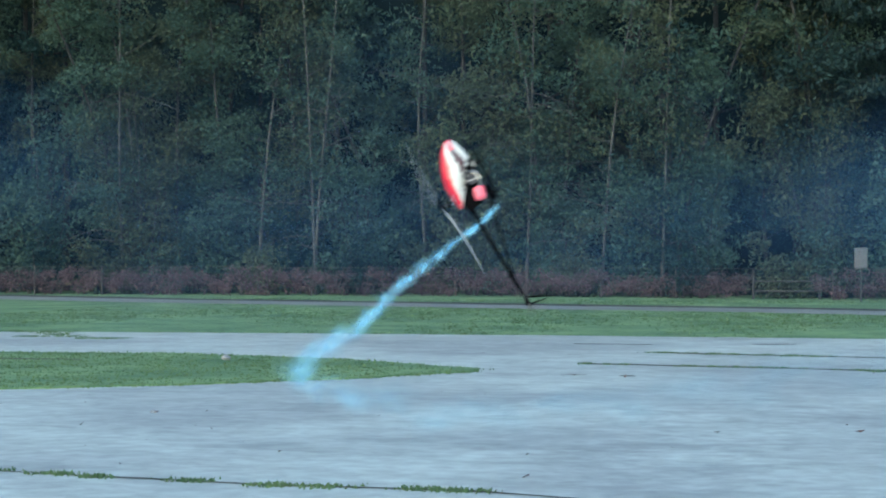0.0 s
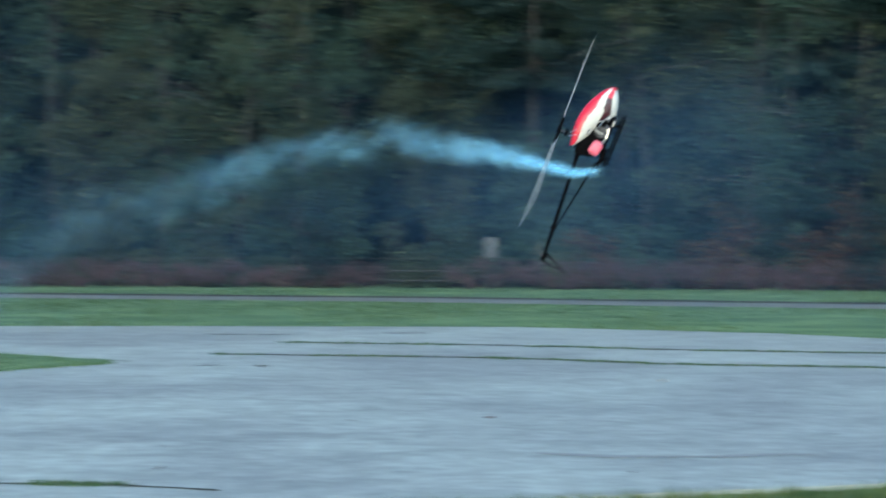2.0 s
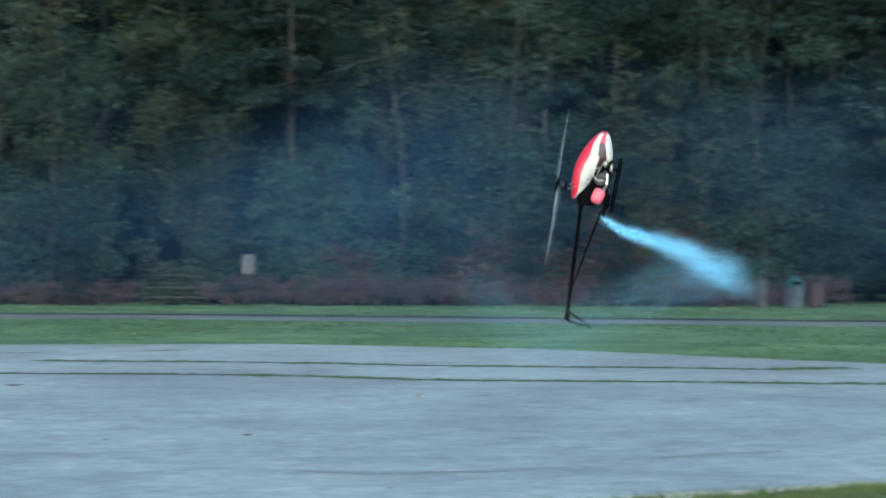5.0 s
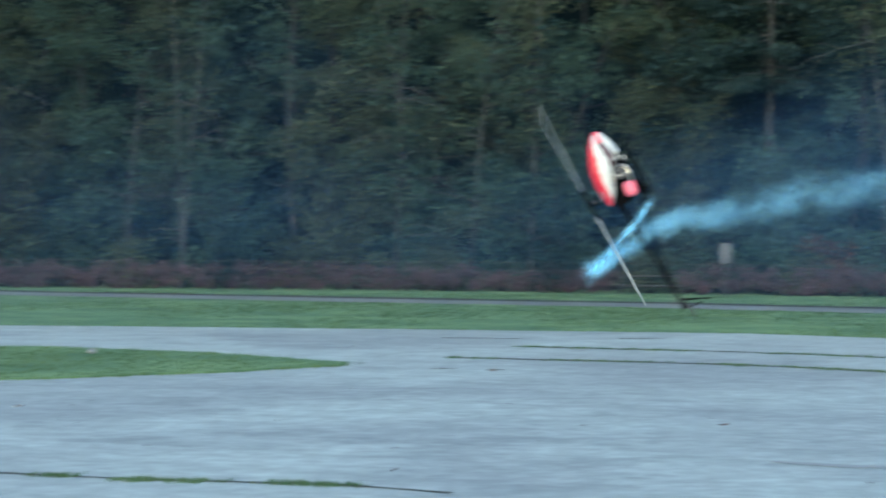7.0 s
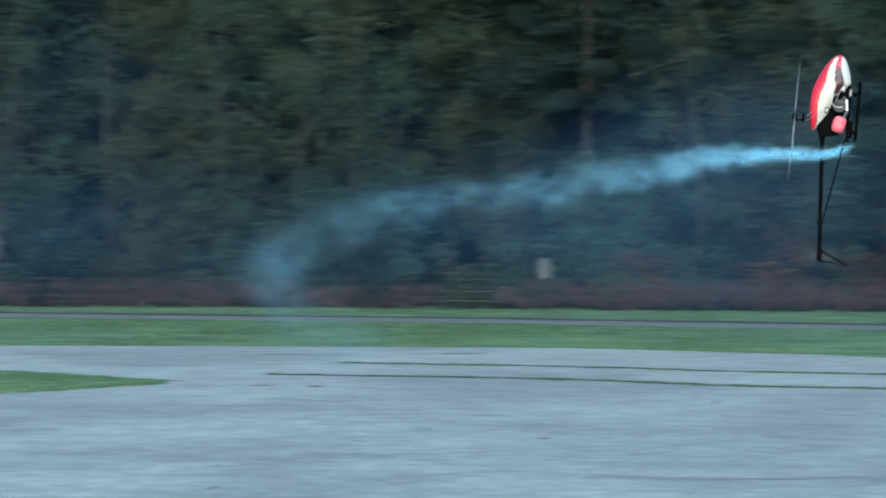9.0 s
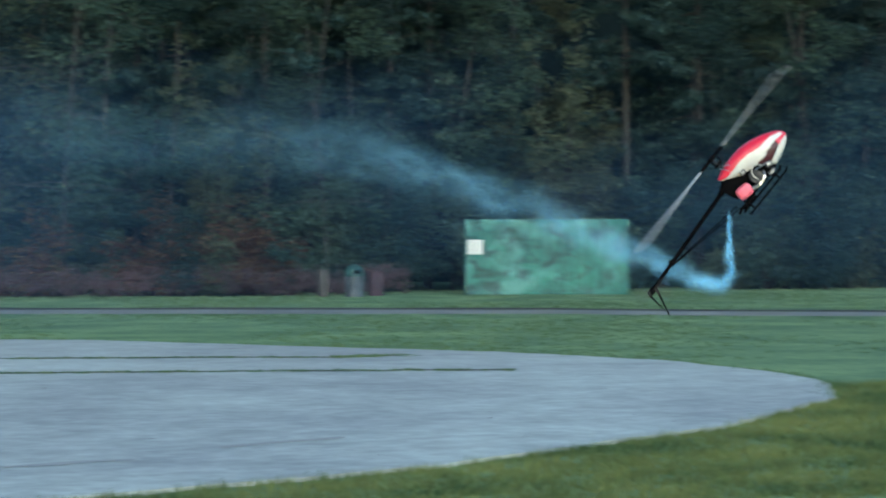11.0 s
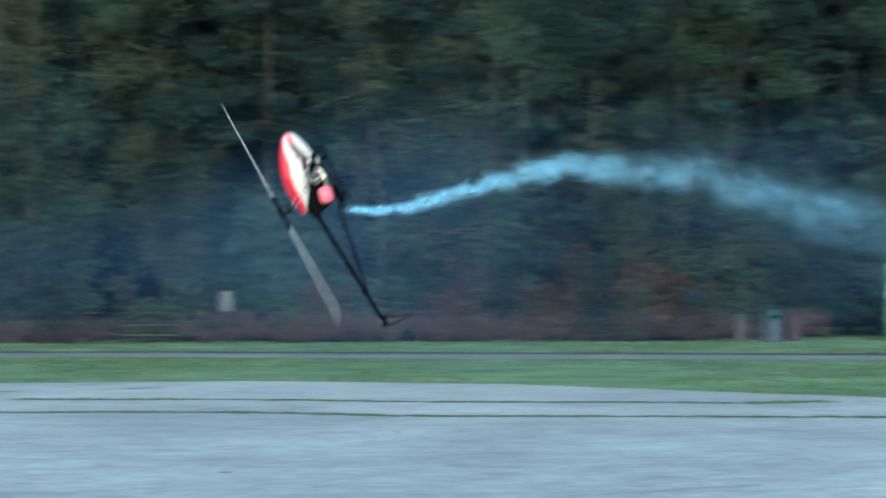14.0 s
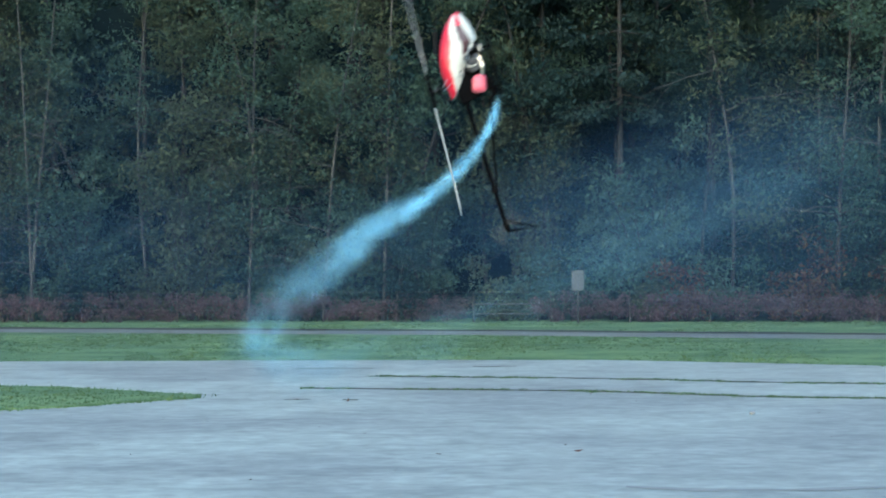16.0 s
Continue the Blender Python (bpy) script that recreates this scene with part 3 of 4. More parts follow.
plant([shrub(i, h, w, l, 5200) for i, h, w, l in ((51, 6.5, 1.9, M_LEAF), (52, 8.0, 2.1, M_LEAF2), (53, 5.5, 1.8, M_LEAF), (54, 7.2, 2.0, M_NEEDLE))],
      keep(row(-40, 52, 3.1, 2.4, 1.0, 18)) + [(19.2, 63.8), (21.6, 63.2), (23.8, 63.9), (25.9, 63.0), (27.8, 63.4)], "leafy young alder thicket with thin stems", "sapling", "young forest thickets")
plant([shrub(i, h, 1.2, M_RUST, 1600) for i, h in ((61, 2.6), (62, 1.9))],
      [(x, fence_y(x) + 1.1) for x in (10.4, 11.7, 12.9, 14.1, 7.0, 3.4)], "half-bare bush with rusty brown autumn leaves", "bush", "rusty bushes")

# a plain sheet closes the gaps; the deep woods' shade is in its colour
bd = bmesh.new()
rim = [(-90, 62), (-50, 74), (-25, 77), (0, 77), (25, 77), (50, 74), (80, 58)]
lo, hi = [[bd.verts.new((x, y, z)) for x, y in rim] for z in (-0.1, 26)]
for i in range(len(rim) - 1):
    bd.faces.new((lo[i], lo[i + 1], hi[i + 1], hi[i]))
tagged(part("backdrop", bd, M_FARWOOD, None), "dark backdrop sheet with the deep woods' shade painted into its colour", "woods", kind="structure")

# ---------------------------------------------------------------- fence and brambles
rngb = np.random.default_rng(77)
cc, rr = [], []
for x in np.arange(-45, 18.5, 0.08):
    if -3.3 < x < -1.2:
        continue
    cc.append((x + rngb.normal(0, 0.1), fence_y(x) + 0.12 + rngb.normal(0, 0.15), rngb.uniform(0.10, 0.74)))
    rr.append(rngb.uniform(0.18, 0.34))
hedge = cloud_part("bramble_bank", leaf_cloud(cc, rr, 85000, 0.04, rngb, 0.9), M_BRAMBLE, None)
tagged(hedge, "low bank of reddish-brown dead brambles behind the fence", "bramble", kind="stuff")


def fence():
    f = tagged(empty("wire_fence"), "low wire fence with weathered posts before brambles", "fence")
    xs = [x for x in np.arange(-44, 18.6, 2.4)]
    for i, x in enumerate(xs):
        bm = bmesh.new()
        add_tube(bm, [(x, fence_y(x), -0.05), (x, fence_y(x), 0.92)], [0.026, 0.022], 6)
        part("post", bm, M_POST, f)
    for z in (0.35, 0.65, 0.90):
        bm = bmesh.new()
        add_tube(bm, [(x, fence_y(x) - 0.05, z + 0.01 * math.sin(x * 3)) for x in xs], 0.004, 4)
        part("wire", bm, M_STEEL, f)


fence()


def notice(x, y, high, wide, tall, thick=0.02):
    s = empty("notice_sign", pose(x, y, -0.03, 0, 0, 0))
    bm = bmesh.new()
    add_tube(bm, [(0, 0.03, 0), (0, 0.03, high + tall / 2)], 0.03, 8)
    part("post", bm, M_POST, s)
    bm = bmesh.new()
    add_box(bm, (0, -0.02, high), (wide, thick, tall), 0.006)
    part("board", bm, M_BOARD, s, "pale grey board")
    return tagged(s, "pale grey notice board on a post at the fence", "sign")


notice(0.03, 59.9, 1.28, 0.38, 0.60)
gm = empty("gate", pose(-2.2, 61.9, -0.03))
tagged(gm, "low grey bar gate in a gap of the fence", "gate")
for z in (0.25, 0.55):
    bm = bmesh.new()
    add_tube(bm, [(-1.0, 0, z), (1.0, 0, z)], 0.025, 6)
    part("bar", bm, M_POST, gm)
for x in (-1.0, 1.0):
    bm = bmesh.new()
    add_tube(bm, [(x, 0, 0), (x, 0, 0.7)], 0.04, 6)
    part("post", bm, M_POST, gm)


# ---------------------------------------------------------------- container
def container():
    """A corrugated steel storage container."""
    c = empty("storage_container", pose(SHED_X, SHED_Y, -0.03, 0, 0, -20))
    L, W, H = 4.95, 2.3, 2.30
    def panel(name, length, m):
        bm = bmesh.new()
        n = int(length / 0.07)
        prof = [(i * length / n, (0, 0.012, 0.012, 0)[i % 4] if 0 < i < n else 0) for i in range(n + 1)]
        a = [bm.verts.new((x, d, 0.14)) for x, d in prof]
        b = [bm.verts.new((x, d, H - 0.1)) for x, d in prof]
        for i in range(n):
            bm.faces.new((a[i], a[i + 1], b[i + 1], b[i]))
        bmesh.ops.transform(bm, matrix=m, verts=bm.verts)
        return part(name, bm, M_TEAL, c)
    panel("front_panel", L - 0.2, pose(0.1, 0.03, 0))
    panel("back_panel", L - 0.2, pose(0.1, W - 0.03, 0))
    panel("end_panel", W - 0.2, pose(0.03, W - 0.1, 0, 0, 0, -90))
    panel("end_panel", W - 0.2, pose(L - 0.03, 0.1, 0, 0, 0, 90))
    for x in (0.05, L - 0.05):
        for y in (0.05, W - 0.05):
            bm = bmesh.new()
            add_box(bm, (x, y, H / 2), (0.1, 0.1, H), 0.008)
            part("corner_post", bm, M_TEAL, c)
    for z, h in ((0.08, 0.14), (H - 0.05, 0.1)):
        for y in (0.05, W - 0.05):
            bm = bmesh.new()
            add_box(bm, (L / 2, y, z), (L - 0.2, 0.09, h), 0.008)
            part("side_rail", bm, M_TEAL, c)
        for x in (0.05, L - 0.05):
            bm = bmesh.new()
            add_box(bm, (x, W / 2, z), (0.09, W - 0.2, h), 0.008)
            part("end_rail", bm, M_TEAL, c)
    bm = bmesh.new()
    add_box(bm, (L / 2, W / 2, H - 0.015), (L - 0.19, W - 0.19, 0.02))
    part("roof", bm, M_TEAL, c)
    bm = bmesh.new()
    add_box(bm, (0.30, -0.02, 1.46), (0.46, 0.02, 0.44), 0.006)
    part("sign_plate", bm, M_PLATE, c, "small white notice plate")
    return tagged(c, "teal corrugated storage container with patchy faded paint", "container")


container()


def bin_drum(x, y):
    b = empty("litter_bin", pose(x, y, -0.03))
    bm = bmesh.new()
    prof = [(0.28, 0.0), (0.29, 0.02), (0.29, 0.26), (0.305, 0.28), (0.29, 0.3), (0.29, 0.54), (0.305, 0.56), (0.29, 0.58), (0.29, 0.62)]
    add_tube(bm, [(0, 0, z) for r, z in prof], [r for r, z in prof], 20)
    part("drum", bm, M_DRUM, b)
    bm = bmesh.new()
    add_tube(bm, [(0, 0, z) for z in (0.61, 0.64, 0.80, 0.92, 0.97)], [0.31, 0.31, 0.26, 0.17, 0.05], 20)
    lid = part("lid", bm, M_LID, b, "dark teal domed lid")
    bm = bmesh.new()
    add_box(bm, (0, -0.275, 0.73), (0.24, 0.03, 0.12), 0.01)
    part("flap", bm, M_BLACK, lid)
    return tagged(b, "grey drum litter bin with dark teal domed lid", "bin")


bin_drum(15.89, 57.0)
pk = empty("pink_crate", pose(16.82, 58.0, -0.03))
bm = bmesh.new()
add_box(bm, (0, 0, 0.35), (0.42, 0.35, 0.70), 0.02)
part("body", bm, M_PINKBOX, pk)
bm = bmesh.new()
add_box(bm, (0, 0, 0.72), (0.46, 0.39, 0.05), 0.012)
part("lid", bm, M_PINKBOX, pk)
tagged(pk, "faded pink plastic crate beside the bin", "crate")
st = empty("concrete_post", pose(15.08, 57.6, -0.03))
bm = bmesh.new()
add_box(bm, (0, 0, 0.4), (0.28, 0.22, 0.82), 0.03)
part("block", bm, M_POST, st)
tagged(st, "short weathered concrete post by the fence", "post")


# ---------------------------------------------------------------- helicopter
def helicopter():
    """Nose at the origin, +x forward, +z up, +y to its left."""
    h = tagged(empty("model_helicopter"), "red and white model helicopter flying nose up, trailing smoke", "helicopter")
    # canopy: rings along x, with a top and a bottom profile
    xs = [0.0, 0.012, 0.04, 0.09, 0.15, 0.22, 0.30, 0.38, 0.46, 0.53, 0.58]
    top = [0.004, 0.028, 0.058, 0.093, 0.124, 0.152, 0.172, 0.178, 0.174, 0.162, 0.150]
    bot = [-0.006, -0.026, -0.046, -0.068, -0.086, -0.098, -0.030, 0.012, 0.045, 0.085, 0.130]
    wid = [0.004, 0.022, 0.042, 0.062, 0.076, 0.084, 0.086, 0.082, 0.072, 0.056, 0.038]
    fine = [0.58 * (k / 90) ** 1.2 for k in range(91)]
    top, bot, wid = ([float(np.interp(x, xs, q)) for x in fine] for q in (top, bot, wid))
    xs, n = fine, 120
    def skin(name, pick, material, parent, label="", side=0):
        bm = bmesh.new()
        grid = []
        for x, t, b, w in zip(xs, top, bot, wid):
            c, hh = (t + b) / 2, (t - b) / 2
            ring = []
            for j in range(n):
                a = 2 * math.pi * j / n
                e = 0.8
                ring.append(bm.verts.new((-0.95 * x, 0.94 * w * math.copysign(abs(math.cos(a)) ** e, math.cos(a)), c + hh * math.copysign(abs(math.sin(a)) ** e, math.sin(a)))))
            grid.append(ring)
        for i in range(len(xs) - 1):
            for j in range(n):
                f = bm.faces.new((grid[i][j], grid[i][(j + 1) % n], grid[i + 1][(j + 1) % n], grid[i + 1][j]))
                q = math.sin(2 * math.pi * (j + 0.5) / n)
                a = 0.5 - 0.5 * math.copysign(abs(q) ** 0.8, q)  # 0 at the top, 1 at the keel
                if not pick(a, (xs[i] + xs[i + 1]) / 2) or side * math.cos(2 * math.pi * (j + 0.5) / n) < 0:
                    f.select = True
        bmesh.ops.delete(bm, geom=[f for f in bm.faces if f.select], context="FACES")
        ob = part(name, bm, material, parent, label)
        ob.data.shade_smooth()
        so = ob.modifiers.new("thick", "SOLIDIFY")
        so.thickness = 0.004
        return ob
    high = lambda x: np.interp(x, [0, 0.1, 0.2, 0.4, 0.48, 0.58], [0.15, 0.18, 0.27, 0.35, 0.46, 0.72])
    low = lambda x: np.interp(x, [0, 0.1, 0.2, 0.32, 0.45], [0.42, 0.43, 0.52, 0.80, 1.01])
    chin = lambda x: np.interp(x, [0.1, 0.245], [0.66, 0.84])
    canopy = skin("canopy_shell", lambda a, x: a < high(x) or x < 0.016, M_RED, h, "glossy red canopy top")
    for side in (-1, 1):
        skin("white_flash", lambda a, x: x >= 0.016 and high(x) <= a < low(x), M_WHITE, canopy, "white side flash", side)
        skin("dark_window", lambda a, x: 0.10 < x < 0.34 and low(x) <= a < chin(x), M_DARKRED, canopy, "dark side panel", side)
        skin("nose_stripe", lambda a, x: 0.016 <= x <= 0.10 and low(x) <= a < 0.66, M_RED, canopy, "red nose stripe", side)
    skin("chin", lambda a, x: 0.016 <= x < 0.245 and a >= chin(x), M_WHITE, canopy, "white chin panel")
    # frame, engine, tank
    for s in (-1, 1):
        bm = bmesh.new()
        out = [(-0.16, -0.06), (-0.24, -0.11), (-0.52, -0.11), (-0.575, -0.03), (-0.60, 0.088), (-0.44, 0.14), (-0.34, 0.11), (-0.20, 0.02)]
        vs = [[bm.verts.new((x, s * 0.042 + d, z)) for x, z in out] for d in (-0.0015, 0.0015)]
        bm.faces.new(vs[0]), bm.faces.new(vs[1][::-1])
        for i in range(len(out)):
            j = (i + 1) % len(out)
            bm.faces.new((vs[0][i], vs[0][j], vs[1][j], vs[1][i]))
        part("side_frame", bm, M_BLACK, h)
    bm = bmesh.new()
    add_box(bm, (-0.40, 0, -0.01), (0.26, 0.07, 0.13), 0.015)
    part("gearbox", bm, M_BLACK, h)
    bm = bmesh.new()
    ys = [0.05, -0.045] + [-0.05 - 0.006 * k for k in range(12)]
    add_tube(bm, [(-0.37, y, -0.03) for y in ys], [0.03, 0.03] + [0.046 if k % 2 else 0.033 for k in range(12)], 16)
    part("engine", bm, M_ENGINE, h, "finned metal engine")
    bm = bmesh.new()
    add_tube(bm, [(-0.31, -0.06, -0.055), (-0.33, -0.10, -0.075), (-0.40, -0.105, -0.085), (-0.45, -0.09, -0.07)], 0.012, 8)
    part("exhaust_header", bm, M_CHROME, h, "bright metal exhaust pipe")
    bm = bmesh.new()
    add_box(bm, (-0.500, -0.075, -0.040), (0.118, 0.07, 0.092), 0.030, Matrix.Rotation(radians(12), 4, "Y"))
    tank = part("fuel_tank", bm, M_TANK, h, "translucent pink fuel tank")
    bm = bmesh.new()
    add_tube(bm, [(-0.500, -0.075, 0.010), (-0.500, -0.075, 0.022)], 0.012, 10)
    part("cap", bm, M_BLACK, tank)
    bm = bmesh.new()
    add_tube(bm, [(-0.47, -0.06, -0.115), (-0.58, -0.06, -0.118), (-0.60, -0.06, -0.105), (-0.645, -0.06, -0.116)], [0.022, 0.022, 0.010, 0.009], 10)
    part("muffler", bm, M_BLACK, h, "dark muffler with smoke nozzle")
    for x, z, size, turn in ((-0.245, -0.045, (0.045, 0.030, 0.040), 20), (-0.300, 0.045, (0.050, 0.024, 0.030), -15), (-0.405, 0.055, (0.042, 0.024, 0.034), 10), (-0.27, -0.098, (0.06, 0.03, 0.022), 0)):
        bm = bmesh.new()
        add_box(bm, (x, -0.060, z), size, 0.004, Matrix.Rotation(radians(turn), 4, "Y"))
        servo = part("servo", bm, M_SERVO, h, "small grey servo case")
        bm = bmesh.new()
        add_box(bm, (x, -0.060 - size[1] / 2 - 0.002, z), (size[0] * 0.6, 0.002, size[2] * 0.4), 0.0005, Matrix.Rotation(radians(turn), 4, "Y"))
        part("label", bm, M_WHITE, servo)
    for a, b in (((-0.30, -0.078, 0.045), (-0.46, -0.045, 0.19)), ((-0.405, -0.078, 0.055), (-0.49, -0.045, 0.19)), ((-0.245, -0.078, -0.03), (-0.36, -0.082, 0.01))):
        bm = bmesh.new()
        add_tube(bm, [a, b], 0.003, 6)
        part("pushrod", bm, M_CHROME, h, "thin bright pushrod")
    bm = bmesh.new()
    add_tube(bm, [(-0.335 + 0.05 * math.cos(k), -0.112 - 0.004 * k, -0.02 + 0.055 * math.sin(k)) for k in (0.2, 0.9, 1.6, 2.3, 3.0, 3.7)], 0.0035, 6)
    part("fuel_hose", bm, M_WHITE, h, "thin pale looped hose")
    # boom, struts, tail
    bm = bmesh.new()
    add_tube(bm, [(-0.56, 0, 0.07), (-0.64, 0, 0.063), (-1.445, 0, 0.0)], [0.028, 0.0155, 0.0140], 12)
    part("tail_boom", bm, M_BLACK, h)
    for s in (-1, 1):
        bm = bmesh.new()
        add_tube(bm, [(-0.60, s * 0.075, -0.092), (-1.204, s * 0.014, 0.004)], 0.0045, 6)
        part("boom_strut", bm, M_BLACK, h)
    bm = bmesh.new()
    add_box(bm, (-1.20, 0, 0.02), (0.03, 0.045, 0.045), 0.005)
    part("strut_clamp", bm, M_BLACK, h)
    bm = bmesh.new()
    add_tube(bm, [(-1.405, 0.012, -0.005), (-1.495, 0.012, -0.205), (-1.475, 0.012, -0.005)], 0.010, 6)
    add_tube(bm, [(-1.40, 0.012, 0.0), (-1.48, 0.012, -0.005)], 0.008, 6)
    part("tail_fin", bm, M_BLACK, h, "open triangular carbon fin")
    bm = bmesh.new()
    add_box(bm, (-1.445, 0, 0), (0.06, 0.035, 0.04), 0.006)
    add_tube(bm, [(-1.445, 0.0, 0), (-1.445, -0.055, 0)], 0.006, 8)
    part("tail_gearbox", bm, M_BLACK, h)
    tr = empty("tail_rotor", pose(-1.445, -0.05, 0))
    tr.parent = h
    bm = bmesh.new()
    add_tube(bm, [(0, 0.012, 0), (0, -0.012, 0)], 0.014, 10)
    part("hub", bm, M_BLACK, tr)
    for s in (-1, 1):
        bm = bmesh.new()
        add_box(bm, (s * 0.075, 0, 0), (0.11, 0.003, 0.018), 0.001)
        part("tail_blade", bm, M_DISC, tr)
    # skids
    for s in (-1, 1):
        bm = bmesh.new()
        add_tube(bm, [(-0.185, s * 0.115, -0.150), (-0.215, s * 0.115, -0.162), (-0.60, s * 0.115, -0.166)], 0.008, 8)
        part("skid", bm, M_BLACK, h)
        for x in (-0.275, -0.545):
            bm = bmesh.new()
            add_tube(bm, [(x, s * 0.03, -0.10), (x, s * 0.09, -0.120), (x, s * 0.115, -0.162)], 0.0075, 6)
            part("skid_leg", bm, M_BLACK, h)
    # rotor head
    bm = bmesh.new()
    add_tube(bm, [(-0.47, 0, 0.08), (-0.47, 0, 0.285)], 0.008, 10)
    part("mast", bm, M_ENGINE, h)
    bm = bmesh.new()
    add_tube(bm, [(-0.47, 0, z) for z in (0.205, 0.213, 0.222)], [0.03, 0.036, 0.03], 14)
    for a in range(3):
        add_tube(bm, [(-0.47 + 0.035 * math.cos(a * 2.1), 0.035 * math.sin(a * 2.1), 0.212), (-0.47 + 0.04 * math.cos(a * 2.1), 0.04 * math.sin(a * 2.1), 0.268)], 0.003, 5)
    part("swashplate", bm, M_BLACK, h)
    ro = empty("main_rotor", pose(-0.47, 0, 0.275))
    ro.parent = h
    bm = bmesh.new()
    add_box(bm, (0, 0, 0), (0.05, 0.035, 0.035), 0.006)
    add_tube(bm, [(-0.10, 0, 0), (0.10, 0, 0)], 0.011, 8)
    for s in (-1, 1):
        add_box(bm, (s * 0.085, 0, 0), (0.06, 0.03, 0.024), 0.005)
    part("rotor_head", bm, M_BLACK, ro)
    for s in (-1, 1):
        bm = bmesh.new()
        add_box(bm, (s * 0.485, 0, 0), (0.72, 0.052, 0.007), 0.003, Matrix.Rotation(radians(-6 * s), 4, "X"))
        part("rotor_blade", bm, M_ROTOR, ro)
    return h, ro, tr


HELI, ROTOR, TAIL_ROTOR = helicopter()


# ---------------------------------------------------------------- smoke
LAGS = [0.015 + 0.020 * i + 0.00042 * i * i for i in range(52)] + [2.3, 2.55, 2.8, 3.1]


def puff_mesh(seed, material):
    """A few crumpled veils through one centre, thinning out to their rims."""
    rng = np.random.default_rng(seed)
    verts, faces, dens = [], [], []
    rings, seg = 6, 16
    for k in range(2):
        q = Euler(rng.uniform(-0.9, 0.9, 3) + np.array([1.57, 0, 0])).to_matrix()
        off, start = Vector(rng.normal(0, 0.16, 3)), len(verts)
        for i in range(rings + 1):
            for j in range(seg):
                r, a = i / rings, 2 * math.pi * j / seg
                p = Vector((r * math.cos(a), r * math.sin(a), 0))
                p.z = 0.35 * noise.noise(p * 1.6 + Vector((seed * 3.1, k * 7.7, 0)))
                rr = 1 + 0.3 * noise.noise(Vector((math.cos(a) * 1.2, math.sin(a) * 1.2, seed + k * 2.3)))
                verts.append(q @ (p * rr) + off)
                dens.append((0.5 + 0.5 * math.cos(math.pi * r)) ** 1.2)
        for i in range(rings):
            for j in range(seg):
                a, b = start + i * seg + j, start + i * seg + (j + 1) % seg
                faces.append((a, b, b + seg, a + seg) if i else (start, b + seg, a + seg))
    me = mesh_of("puff", verts, faces, material, True)
    at = me.attributes.new("veil", "FLOAT", "POINT")
    at.data.foreach_set("value", dens)
    return me


SMOKE = tagged(empty("smoke_trail"), "drifting trail of pale blue exhaust smoke", "smoke")
PUFFS = []
for i, lag in enumerate(LAGS):
    strength = 0.97 * math.exp(-lag / 0.47) + 0.018
    ob = new("puff", puff_mesh(i, smoke_material("blue_smoke", strength, 1.6 + 0.8 * (i % 3), 0.9 if lag < 0.15 else 0.24 if lag < 0.7 else 0.18)))
    ob.parent = SMOKE
    r = 0.036 + 0.148 * lag ** 0.8
    stretch = 0.13 + 0.20 * min(lag, 1.2) + 0.05 * lag
    ob.scale = (max(r, stretch), r, r)
    ob.visible_shadow = False
    PUFFS.append(ob)


M_HAZE = smoke_material("thin_smoke_haze", 0.023, 1.1, 0.30, (0.19, 0.42, 0.84))
HAZE = tagged(empty("smoke_haze"), "thin bluish smoke haze hanging before the trees", "smoke", kind="stuff")
hr = random.Random(9)
for i in range(46):
    a = radians(-30 + 72 * (i + hr.random()) / 40) if i < 40 else radians(hr.uniform(-2, 16))
    d = hr.uniform(34, 54)
    ob = new("wisp", puff_mesh(100 + i % 8, M_HAZE))
    ob.parent = HAZE
    ob.matrix_basis = pose(d * math.sin(a), d * math.cos(a), hr.uniform(0.6, 5.0), 0, hr.uniform(-15, 15), -math.degrees(a))
    ob.scale = (hr.uniform(5, 9), 3, hr.uniform(2.2, 4.0))
    ob.visible_shadow = False

